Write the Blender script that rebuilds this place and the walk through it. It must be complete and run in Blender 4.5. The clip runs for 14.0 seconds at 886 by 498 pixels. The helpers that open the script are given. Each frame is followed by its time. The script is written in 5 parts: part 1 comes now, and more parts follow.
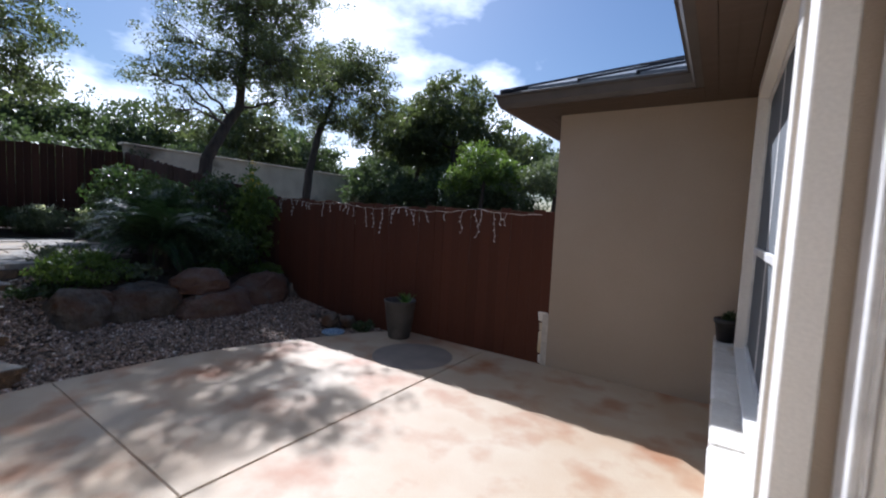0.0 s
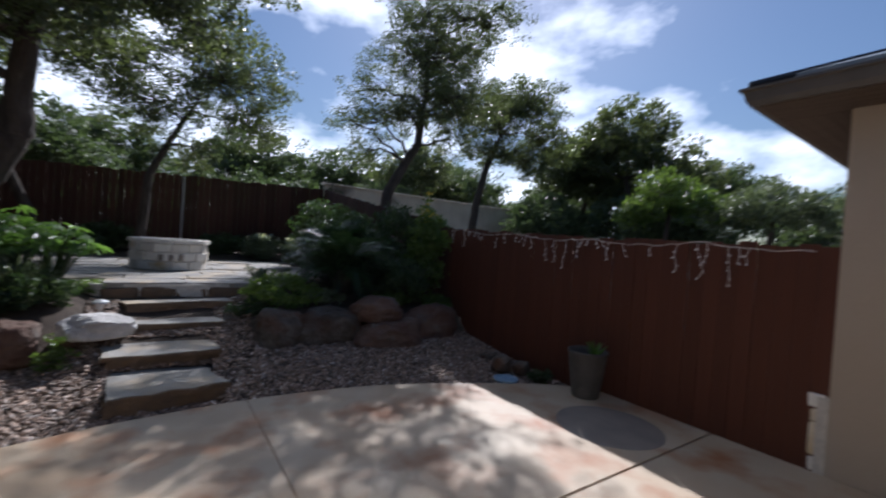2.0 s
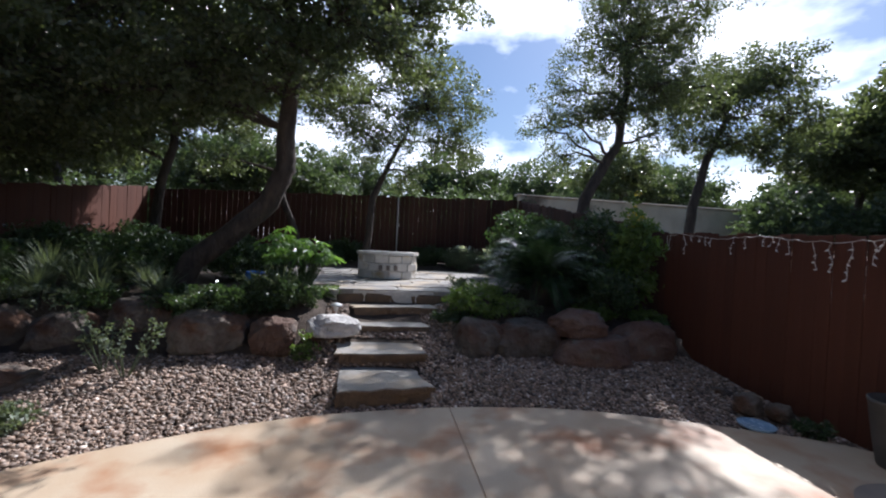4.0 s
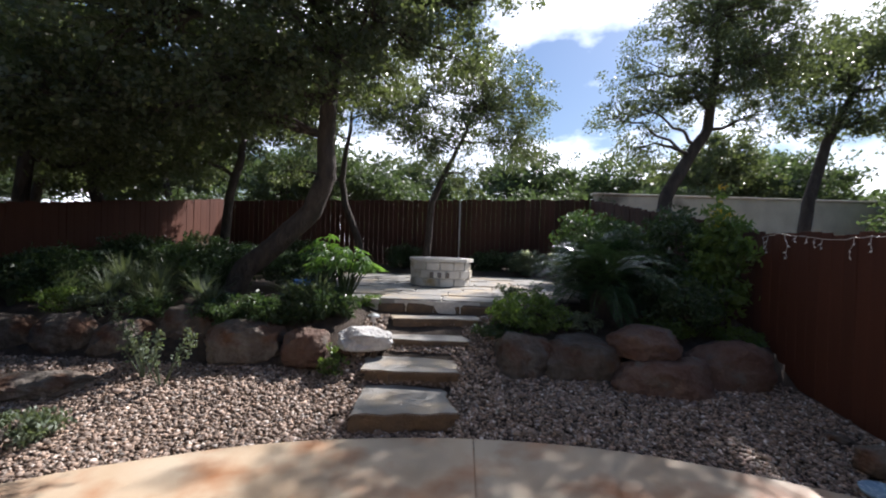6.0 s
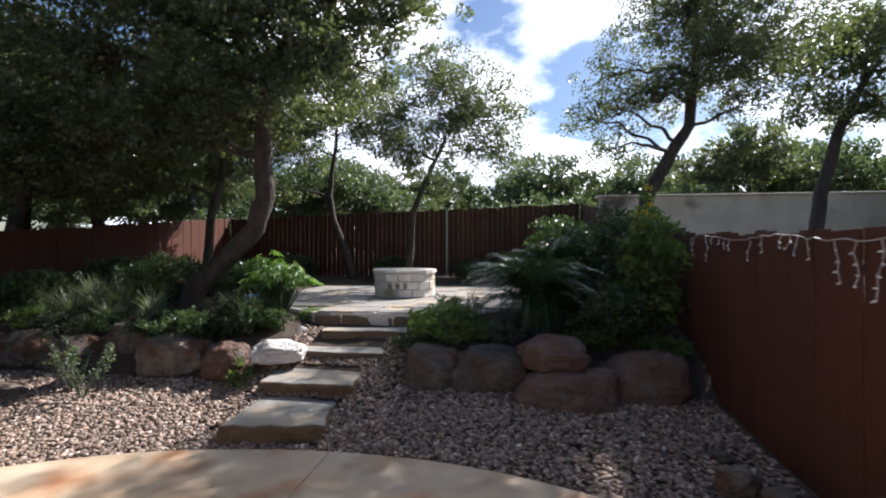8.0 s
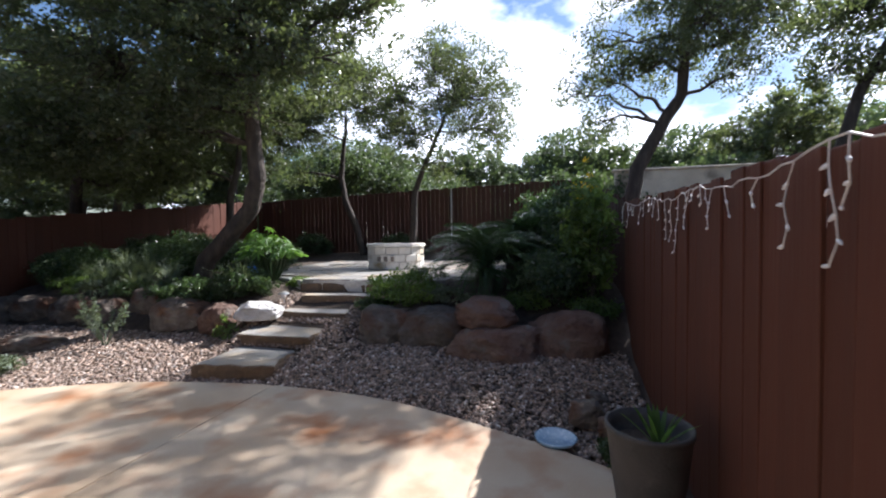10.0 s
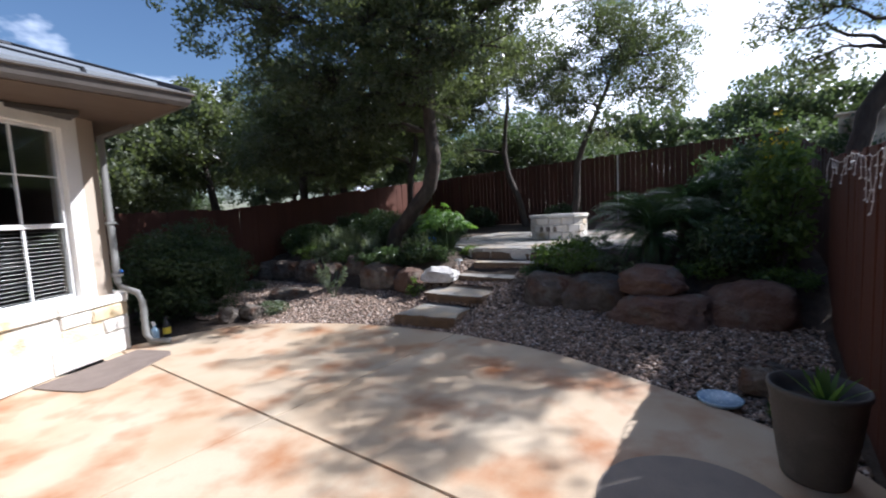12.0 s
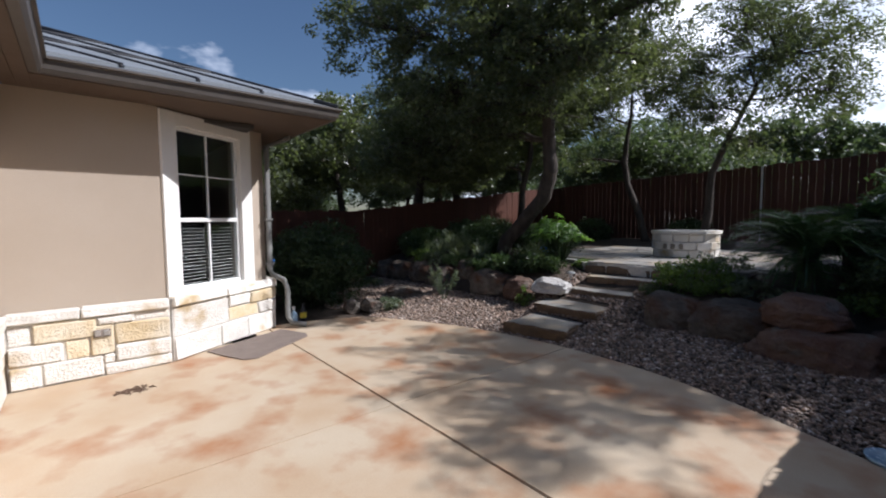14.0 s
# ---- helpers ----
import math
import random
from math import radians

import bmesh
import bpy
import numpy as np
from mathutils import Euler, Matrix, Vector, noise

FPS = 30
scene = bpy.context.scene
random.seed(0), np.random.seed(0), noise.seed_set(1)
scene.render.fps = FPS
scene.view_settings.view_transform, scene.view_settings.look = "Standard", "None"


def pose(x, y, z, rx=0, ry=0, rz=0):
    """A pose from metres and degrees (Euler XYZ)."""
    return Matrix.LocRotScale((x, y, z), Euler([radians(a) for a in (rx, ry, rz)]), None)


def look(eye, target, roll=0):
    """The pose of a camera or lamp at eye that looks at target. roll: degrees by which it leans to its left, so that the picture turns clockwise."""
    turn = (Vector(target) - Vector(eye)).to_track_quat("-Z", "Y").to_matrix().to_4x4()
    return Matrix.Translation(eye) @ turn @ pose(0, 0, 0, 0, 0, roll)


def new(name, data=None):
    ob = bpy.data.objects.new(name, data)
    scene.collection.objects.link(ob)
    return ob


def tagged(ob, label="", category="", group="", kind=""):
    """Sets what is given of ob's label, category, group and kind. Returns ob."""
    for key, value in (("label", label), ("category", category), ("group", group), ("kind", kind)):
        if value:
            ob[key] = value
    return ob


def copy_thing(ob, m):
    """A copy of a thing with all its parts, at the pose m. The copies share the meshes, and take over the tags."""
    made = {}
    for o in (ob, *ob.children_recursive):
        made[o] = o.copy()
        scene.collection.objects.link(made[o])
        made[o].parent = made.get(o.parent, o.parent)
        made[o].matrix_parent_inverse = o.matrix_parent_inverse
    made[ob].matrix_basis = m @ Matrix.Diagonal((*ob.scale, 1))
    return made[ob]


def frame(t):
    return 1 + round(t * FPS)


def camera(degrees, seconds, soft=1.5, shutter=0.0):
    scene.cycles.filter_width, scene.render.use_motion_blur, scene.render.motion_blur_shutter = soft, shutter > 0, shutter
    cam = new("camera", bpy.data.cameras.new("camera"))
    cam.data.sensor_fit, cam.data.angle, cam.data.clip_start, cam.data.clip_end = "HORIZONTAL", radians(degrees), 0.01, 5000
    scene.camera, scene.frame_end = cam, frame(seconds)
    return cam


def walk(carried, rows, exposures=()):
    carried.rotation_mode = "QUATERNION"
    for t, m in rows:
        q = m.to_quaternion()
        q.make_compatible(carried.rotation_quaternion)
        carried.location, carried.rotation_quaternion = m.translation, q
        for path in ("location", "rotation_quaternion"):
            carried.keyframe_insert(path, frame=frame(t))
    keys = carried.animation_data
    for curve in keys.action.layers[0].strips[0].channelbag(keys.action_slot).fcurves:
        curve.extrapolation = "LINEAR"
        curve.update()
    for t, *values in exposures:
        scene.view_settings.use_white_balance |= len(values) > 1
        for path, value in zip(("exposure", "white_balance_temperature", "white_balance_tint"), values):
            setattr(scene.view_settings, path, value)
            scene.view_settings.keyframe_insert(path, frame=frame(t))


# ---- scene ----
cam = camera(92.8, 14.0, soft=2.0, shutter=0.5)
PATH = [
    (0, (-0.023, 0.0, 1.655), (-1.112, 1.671, 1.51), 2.7),
    (0.5, (-0.191, 0.112, 1.638), (-1.275, 1.792, 1.589), 2.0),
    (1, (-0.412, 0.185, 1.595), (-1.418, 1.913, 1.573), 1.9),
    (1.5, (-0.605, 0.252, 1.591), (-1.881, 1.791, 1.537), 3.6),
    (2, (-0.746, 0.308, 1.595), (-2.368, 1.477, 1.573), 4.0),
    (2.5, (-0.842, 0.351, 1.595), (-2.586, 1.324, 1.479), 1.4),
    (3, (-0.937, 0.341, 1.582), (-2.79, 1.091, 1.613), 1.9),
    (3.5, (-1.004, 0.383, 1.552), (-2.945, 0.864, 1.517), 3.0),
    (4, (-1.057, 0.386, 1.553), (-3.027, 0.731, 1.531), 2.8),
    (6.5, (-1.562, 1.34, 1.63), (-3.554, 1.166, 1.591), 2.1),
    (7, (-1.619, 1.769, 1.636), (-3.598, 1.483, 1.591), 2.2),
    (7.5, (-1.64, 2.147, 1.655), (-3.62, 1.872, 1.612), 1.4),
    (8, (-1.555, 2.597, 1.682), (-3.54, 2.351, 1.698), -0.0),
    (10.5, (-1.099, 4.08, 1.526), (-3.005, 3.489, 1.395), -1.2),
    (11, (-0.956, 4.122, 1.539), (-2.796, 3.359, 1.361), -1.5),
    (11.5, (-0.793, 4.143, 1.552), (-2.515, 3.141, 1.379), -1.3),
    (12, (-0.685, 4.14, 1.552), (-2.309, 2.986, 1.372), -3.0),
    (12.5, (-0.623, 4.127, 1.572), (-2.18, 2.884, 1.393), -2.4),
    (13, (-0.566, 4.112, 1.575), (-2.04, 2.771, 1.405), -1.6),
    (13.5, (-0.519, 4.097, 1.581), (-1.895, 2.653, 1.429), -1.8),
    (14, (-0.488, 4.098, 1.582), (-1.791, 2.587, 1.447), -0.4),
]
# the camera's own exposure and white balance along the way: seconds, stops, kelvin, tint
EXPOSURES = [(0, 0.64, 5500, 16), (0.5, 0.45, 5500, 16), (2, 0.37, 5600, 16), (4, 0.8, 5700, 16), (6.5, 1.05, 6050, 16), (8, 1.2, 6050, 16), (10.5, 1.42, 5750, 16), (12, 1.1, 5650, 16), (14, 0.42, 5800, 16)]
walk(cam, [(t, look(eye, target, roll)) for t, eye, target, roll in PATH], EXPOSURES)

# ---- world and sun ----
SUN = Vector((-0.84, 0.73, 1.0)).normalized()
sun_data = bpy.data.lights.new("sun", "SUN")
sun_data.energy, sun_data.angle, sun_data.color = 5.0, radians(0.5), (1.0, 0.95, 0.87)
sun = new("sun", sun_data)
sun.matrix_world = look(SUN * 60, (0, 0, 0))

world = bpy.data.worlds.new("sky")
scene.world = world
world.use_nodes = True
wn, wl = world.node_tree.nodes, world.node_tree.links
wn.clear()
w_out, w_bg = wn.new("ShaderNodeOutputWorld"), wn.new("ShaderNodeBackground")
w_sky = wn.new("ShaderNodeTexSky")
w_sky.sky_type, w_sky.sun_disc = "NISHITA", False
w_sky.sun_elevation, w_sky.sun_rotation = math.asin(SUN.z), math.atan2(SUN.x, SUN.y)
w_sky.air_density, w_sky.dust_density, w_sky.ozone_density = 1.35, 0.7, 4.5
w_bg.inputs["Strength"].default_value = 0.053
# broken cumulus: noise on the direction, flattened towards the horizon
w_tc, w_map = wn.new("ShaderNodeTexCoord"), wn.new("ShaderNodeMapping")
w_map.inputs["Scale"].default_value = (1.0, 1.0, 2.0)
w_map.inputs["Location"].default_value = (0.35, 0.1, 0.2)
w_noise, w_ramp = wn.new("ShaderNodeTexNoise"), wn.new("ShaderNodeValToRGB")
w_noise.inputs["Scale"].default_value, w_noise.inputs["Detail"].default_value = 2.6, 6.0
w_noise.inputs["Roughness"].default_value = 0.52
w_ramp.color_ramp.elements[0].position, w_ramp.color_ramp.elements[1].position = 0.56, 0.74
w_mix = wn.new("ShaderNodeMix")
w_mix.data_type = "RGBA"
w_mix.inputs[7].default_value = (27.0, 27.3, 27.8, 1)
wl.new(w_tc.outputs["Generated"], w_map.inputs["Vector"])
wl.new(w_map.outputs["Vector"], w_noise.inputs["Vector"])
# cumulus mostly to the west, where it also stands in for white haze
w_dot, w_add = wn.new("ShaderNodeVectorMath"), wn.new("ShaderNodeMath")
w_dot.operation, w_dot.inputs[1].default_value = "DOT_PRODUCT", (-0.97, 0.22, 0.0)
w_add.operation, w_add.inputs[1].default_value = "MULTIPLY_ADD", 0.16
wl.new(w_tc.outputs["Generated"], w_dot.inputs[0])
wl.new(w_dot.outputs["Value"], w_add.inputs[0])
wl.new(w_noise.outputs["Fac"], w_add.inputs[2])
wl.new(w_add.outputs["Value"], w_ramp.inputs["Fac"])
wl.new(w_ramp.outputs["Color"], w_mix.inputs[0])
wl.new(w_sky.outputs["Color"], w_mix.inputs[6])
wl.new(w_mix.outputs[2], w_bg.inputs["Color"])
wl.new(w_bg.outputs["Background"], w_out.inputs["Surface"])


# ---- materials ----
def material(name, base, second=None, scale=6.0, rough=0.8, bump=0.2, fine=60.0, metal=0.0, third=None,
             third_at=(0.55, 0.7), third_scale=1.5, by_object=0.0, by_island=0.0, spec=0.3, dist=0.01, stretch=(1, 1, 1)):
    """A procedural surface: two colours mixed by coarse noise, a third in stains, fine relief."""
    m = bpy.data.materials.new(name)
    m.use_nodes = True
    n, l = m.node_tree.nodes, m.node_tree.links
    b = n["Principled BSDF"]
    b.inputs["Metallic"].default_value = metal
    b.inputs["Specular IOR Level"].default_value = spec
    tc, mp = n.new("ShaderNodeTexCoord"), n.new("ShaderNodeMapping")
    mp.inputs["Scale"].default_value = stretch
    l.new(tc.outputs["Object"], mp.inputs["Vector"])

    def noise_node(s, detail=5.0):
        q = n.new("ShaderNodeTexNoise")
        q.inputs["Scale"].default_value, q.inputs["Detail"].default_value = s, detail
        l.new(mp.outputs["Vector"], q.inputs["Vector"])
        return q

    def mixed(fac, a, c):
        x = n.new("ShaderNodeMix")
        x.data_type = "RGBA"
        for sock, v in ((x.inputs[6], a), (x.inputs[7], c)):
            if isinstance(v, tuple):
                sock.default_value = (*v, 1)
            else:
                l.new(v, sock)
        l.new(fac, x.inputs[0])
        return x.outputs[2]

    def ramp(fac, lo, hi):
        r = n.new("ShaderNodeMapRange")
        r.inputs[1].default_value, r.inputs[2].default_value = lo, hi
        l.new(fac, r.inputs[0])
        return r.outputs[0]

    second = second or tuple(c * 0.8 for c in base)
    col = mixed(ramp(noise_node(scale).outputs["Fac"], 0.35, 0.65), base, second)
    if third:
        col = mixed(ramp(noise_node(third_scale, 4.0).outputs["Fac"], *third_at), col, third)
    grain = noise_node(fine, 6.0)
    for src, amount in (("obj", by_object), ("isl", by_island)):
        if amount:
            if src == "obj":
                rnd = n.new("ShaderNodeObjectInfo").outputs["Random"]
            else:
                rnd = n.new("ShaderNodeNewGeometry").outputs["Random Per Island"]
            hs = n.new("ShaderNodeHueSaturation")
            l.new(ramp(rnd, 0, 1), hs.inputs["Value"])
            v = n.new("ShaderNodeMapRange")
            v.inputs[3].default_value, v.inputs[4].default_value = 1 - amount, 1 + amount
            l.new(rnd, v.inputs[0])
            l.new(v.outputs[0], hs.inputs["Value"])
            l.new(col, hs.inputs["Color"])
            col = hs.outputs["Color"]
    hs = n.new("ShaderNodeHueSaturation")
    v = n.new("ShaderNodeMapRange")
    v.inputs[3].default_value, v.inputs[4].default_value = 0.86, 1.14
    l.new(grain.outputs["Fac"], v.inputs[0])
    l.new(v.outputs[0], hs.inputs["Value"])
    l.new(col, hs.inputs["Color"])
    l.new(hs.outputs["Color"], b.inputs["Base Color"])
    rr = n.new("ShaderNodeMapRange")
    rr.inputs[3].default_value, rr.inputs[4].default_value = max(rough - 0.12, 0.02), min(rough + 0.12, 1)
    l.new(grain.outputs["Fac"], rr.inputs[0])
    l.new(rr.outputs[0], b.inputs["Roughness"])
    if bump:
        bp = n.new("ShaderNodeBump")
        bp.inputs["Strength"].default_value, bp.inputs["Distance"].default_value = bump, dist
        l.new(grain.outputs["Fac"], bp.inputs["Height"])
        l.new(bp.outputs["Normal"], b.inputs["Normal"])
    return m


def leaf_material(name, base, second, through_light=0.35, rough=0.45):
    """Leaves: colour varies leaf by leaf, part of the light passes through."""
    m = material(name, base, second, scale=0.8, rough=rough, bump=0, by_island=0.42, spec=0.35)
    n, l = m.node_tree.nodes, m.node_tree.links
    b, out = n["Principled BSDF"], n["Material Output"]
    tr, mx = n.new("ShaderNodeBsdfTranslucent"), n.new("ShaderNodeMixShader")
    tr.inputs["Color"].default_value = (base[0] * 2.1, base[1] * 2.2, base[2] * 1.1, 1)
    mx.inputs[0].default_value = through_light
    l.new(b.outputs[0], mx.inputs[1])
    l.new(tr.outputs[0], mx.inputs[2])
    l.new(mx.outputs[0], out.inputs["Surface"])
    return m


M = {
    "stucco": material("stucco", (0.40, 0.335, 0.265), (0.38, 0.315, 0.245), 1.2, 0.9, 0.35, 180, dist=0.006),
    "trim": material("white painted trim", (0.78, 0.76, 0.71), (0.74, 0.72, 0.67), 3, 0.55, 0.1, 90),
    "limestone": material("white limestone", (0.74, 0.71, 0.645), (0.66, 0.62, 0.55), 7, 0.9, 0.8, 45, third=(0.46, 0.35, 0.20),
                          third_at=(0.60, 0.72), third_scale=2.2, by_object=0.12, dist=0.02),
    "limestone_gold": material("golden limestone", (0.58, 0.45, 0.26), (0.68, 0.61, 0.47), 3, 0.9, 0.8, 45, by_object=0.12, dist=0.02),
    "mortar": material("mortar", (0.58, 0.545, 0.485), None, 20, 0.95, 0.5, 120),
    "concrete": material("stained concrete", (0.405, 0.298, 0.192), (0.455, 0.378, 0.275), 1.3, 0.62, 0.25, 90,
                         third=(0.30, 0.125, 0.048), third_at=(0.49, 0.74), third_scale=2.0, spec=0.4, dist=0.004),
    "stain": material("grey patch", (0.20, 0.17, 0.145), (0.24, 0.205, 0.17), 4, 0.8, 0.2, 90),
    "joint": material("joint filler", (0.12, 0.075, 0.05), None, 10, 0.9, 0.2, 90),
    "rust_joint": material("rusty joint", (0.27, 0.125, 0.055), None, 10, 0.9, 0.2, 90),
    "soil": material("mulched soil", (0.055, 0.04, 0.03), (0.09, 0.068, 0.05), 9, 0.95, 1.0, 60, dist=0.03),
    "gravel": material("river gravel", (0.27, 0.185, 0.13), (0.19, 0.148, 0.12), 30, 0.58, 0.2, 200, third=(0.46, 0.41, 0.36), third_at=(0.58, 0.64), third_scale=23, by_island=0.6),
    "boulder": material("weathered boulder", (0.085, 0.068, 0.053), (0.165, 0.145, 0.122), 6, 0.92, 1.0, 22,
                        third=(0.095, 0.050, 0.030), third_at=(0.50, 0.64), third_scale=3.1, by_object=0.18, dist=0.03),
    "boulder_red": material("red boulder", (0.110, 0.060, 0.042), (0.140, 0.094, 0.070), 5, 0.92, 1.0, 26,
                            third=(0.14, 0.12, 0.10), third_at=(0.60, 0.70), third_scale=4.0, by_object=0.14, dist=0.03),
    "boulder_white": material("pale boulder", (0.54, 0.52, 0.49), (0.42, 0.40, 0.37), 6, 0.92, 1.0, 28, dist=0.03),
    "flagstone": material("grey flagstone", (0.28, 0.265, 0.235), (0.21, 0.20, 0.18), 4, 0.58, 0.7, 40,
                          third=(0.38, 0.31, 0.22), third_at=(0.5, 0.66), third_scale=2.0, by_object=0.10, dist=0.015),
    "stone_side": material("brown stone edge", (0.17, 0.112, 0.068), (0.125, 0.088, 0.060), 8, 0.92, 1.0, 40, by_object=0.1, dist=0.02),
    "cedar": material("red stained cedar", (0.086, 0.029, 0.015), (0.066, 0.022, 0.012), 5, 0.75, 0.5, 40, by_object=0.09,
                      stretch=(1, 1, 0.12), dist=0.006),
    "cedar_old": material("brown stained cedar", (0.068, 0.028, 0.019), (0.050, 0.021, 0.015), 5, 0.8, 0.5, 40, by_object=0.22,
                          stretch=(1, 1, 0.12), dist=0.006),
    "bark": material("oak bark", (0.080, 0.064, 0.052), (0.045, 0.037, 0.031), 9, 0.95, 1.0, 26, stretch=(1, 1, 0.35), dist=0.04),
    "steel": material("galvanised steel", (0.55, 0.55, 0.55), (0.48, 0.48, 0.48), 12, 0.4, 0.1, 80, metal=0.9),
    "gutter": material("bronze gutter", (0.10, 0.088, 0.078), (0.085, 0.075, 0.066), 6, 0.45, 0.05, 90),
    "soffit": material("brown soffit", (0.108, 0.077, 0.056), (0.092, 0.066, 0.048), 3, 0.7, 0.2, 60, stretch=(1, 6, 1)),
    "roof": material("grey metal roof", (0.15, 0.16, 0.17), (0.13, 0.14, 0.148), 4, 0.45, 0.1, 80, metal=0.3),
    "roof_panel": material("pale roof panel", (0.21, 0.225, 0.235), (0.19, 0.205, 0.215), 3, 0.35, 0.1, 80),
    "seam": material("dark roof seam", (0.035, 0.035, 0.038), None, 6, 0.5, 0.1, 60),
    "blind": material("window blind", (0.16, 0.155, 0.15), None, 4, 0.6, 0.05, 80),
    # the rooms' dimness is put into this colour
    "inside": material("dark room surface", (0.07, 0.064, 0.058), None, 2, 0.9, 0.1, 60),
    "downpipe": material("painted downpipe", (0.17, 0.17, 0.16), (0.15, 0.15, 0.14), 6, 0.5, 0.1, 80),
    "pot": material("weathered grey pot", (0.085, 0.078, 0.072), (0.06, 0.057, 0.053), 5, 0.7, 0.4, 60, third=(0.13, 0.12, 0.107),
                    third_at=(0.55, 0.7), third_scale=4),
    "plastic_dark": material("dark plastic", (0.03, 0.03, 0.032), None, 6, 0.4, 0.05, 60),
    "plastic_white": material("white plastic", (0.75, 0.75, 0.73), None, 6, 0.4, 0.05, 60),
    "yellow": material("yellow paper", (0.7, 0.55, 0.06), None, 6, 0.6, 0.05, 60),
    "blue": material("blue glaze", (0.05, 0.16, 0.50), (0.07, 0.22, 0.6), 6, 0.25, 0.05, 60, spec=0.6),
    "blue_grey": material("blue-grey glazed dish", (0.22, 0.34, 0.46), (0.30, 0.42, 0.52), 9, 0.25, 0.3, 40, spec=0.6),
    "bulb": material("frosted bulb", (0.75, 0.74, 0.72), None, 6, 0.3, 0.05, 60),
    "wire": material("white wire", (0.58, 0.54, 0.50), None, 6, 0.5, 0.05, 60),
    "red_brown": material("red-brown enamel", (0.19, 0.05, 0.04), None, 6, 0.5, 0.1, 60),
    "screen": material("insect screen", (0.15, 0.165, 0.18), (0.13, 0.145, 0.16), 3, 0.9, 0.3, 900),
    "mat": material("grey rubber mat", (0.19, 0.152, 0.128), (0.16, 0.128, 0.108), 7, 0.9, 0.6, 160),
    "far_wall": material("buff stone wall", (0.76, 0.68, 0.55), (0.64, 0.56, 0.44), 1.5, 0.9, 0.6, 12, third=(0.22, 0.18, 0.14),
                         third_at=(0.58, 0.7), third_scale=0.5),
    "leaf_oak": leaf_material("live oak leaves", (0.070, 0.085, 0.046), (0.102, 0.116, 0.072), 0.45, 0.34),
    "leaf_far": leaf_material("distant oak leaves", (0.056, 0.078, 0.044), (0.075, 0.098, 0.060), 0.36, 0.5),
    "leaf_bright": leaf_material("bright broad leaves", (0.085, 0.150, 0.040), (0.060, 0.115, 0.030), 0.42, 0.35),
    "leaf_shrub": leaf_material("dark shrub leaves", (0.040, 0.066, 0.028), (0.062, 0.092, 0.040), 0.28, 0.32),
    "leaf_sage": leaf_material("grey-green leaves", (0.115, 0.14, 0.095), (0.085, 0.11, 0.07), 0.25, 0.5),
    "leaf_sago": leaf_material("glossy sago leaflets", (0.050, 0.088, 0.038), (0.075, 0.110, 0.056), 0.15, 0.24),
    "leaf_yellow": leaf_material("yellow-green leaves", (0.105, 0.155, 0.042), (0.070, 0.115, 0.032), 0.35, 0.4),
    "petal_yellow": leaf_material("yellow flowers", (0.62, 0.42, 0.03), (0.7, 0.5, 0.05), 0.3, 0.5),
    "petal_white": leaf_material("white flowers", (0.62, 0.62, 0.55), (0.7, 0.7, 0.62), 0.3, 0.5),
}
glass = bpy.data.materials.new("window glass")
glass.use_nodes = True
g_n, g_l = glass.node_tree.nodes, glass.node_tree.links
g_b = g_n["Principled BSDF"]
g_b.inputs["Base Color"].default_value = (0.85, 0.9, 0.9, 1)
g_b.inputs["Roughness"].default_value, g_b.inputs["IOR"].default_value = 0.03, 1.5
g_b.inputs["Transmission Weight"].default_value = 1.0
M["glass"] = glass


# ---- mesh helpers ----
def link(name, bm, mat, parent=None, label="", smooth=False):
    me = bpy.data.meshes.new(name)
    bm.to_mesh(me)
    bm.free()
    for mm in (mat if isinstance(mat, (list, tuple)) else [mat]):
        me.materials.append(M[mm])
    if smooth:
        me.polygons.foreach_set("use_smooth", [True] * len(me.polygons))
    ob = new(name, me)
    if parent:
        ob.parent = parent
    if label:
        tagged(ob, label)
    return ob


def part(name, bm, mat, parent, label="", smooth=False):
    return link(name, bm, mat, parent, label, smooth)


def thing(name, at=(0, 0, 0), turn=0.0, label="", category="", group="", kind=""):
    ob = new(name)
    ob.matrix_world = pose(*at, 0, 0, turn)
    ob.empty_display_size = 0.1
    return tagged(ob, label, category, group, kind)


def box(bm, lo, hi, bevel=0.0, m=None):
    """A box between two corners, bevelled, into bm."""
    lo, hi = Vector(lo), Vector(hi)
    r = bmesh.ops.create_cube(bm, size=1.0)
    vs = r["verts"]
    mid, size = (lo + hi) / 2, hi - lo
    for v in vs:
        v.co = Vector((v.co.x * size.x, v.co.y * size.y, v.co.z * size.z)) + mid
    if bevel:
        es = list({e for v in vs for e in v.link_edges})
        r2 = bmesh.ops.bevel(bm, geom=es, offset=bevel, segments=1, affect="EDGES")
        vs = list({v for f in r2["faces"] for v in f.verts} | {v for v in vs if v.is_valid})
    if m is not None:
        for v in vs:
            v.co = m @ v.co
    return bm


def boxes(*spans, bevel=0.0, m=None):
    bm = bmesh.new()
    for lo, hi in spans:
        box(bm, lo, hi, bevel, m)
    return bm


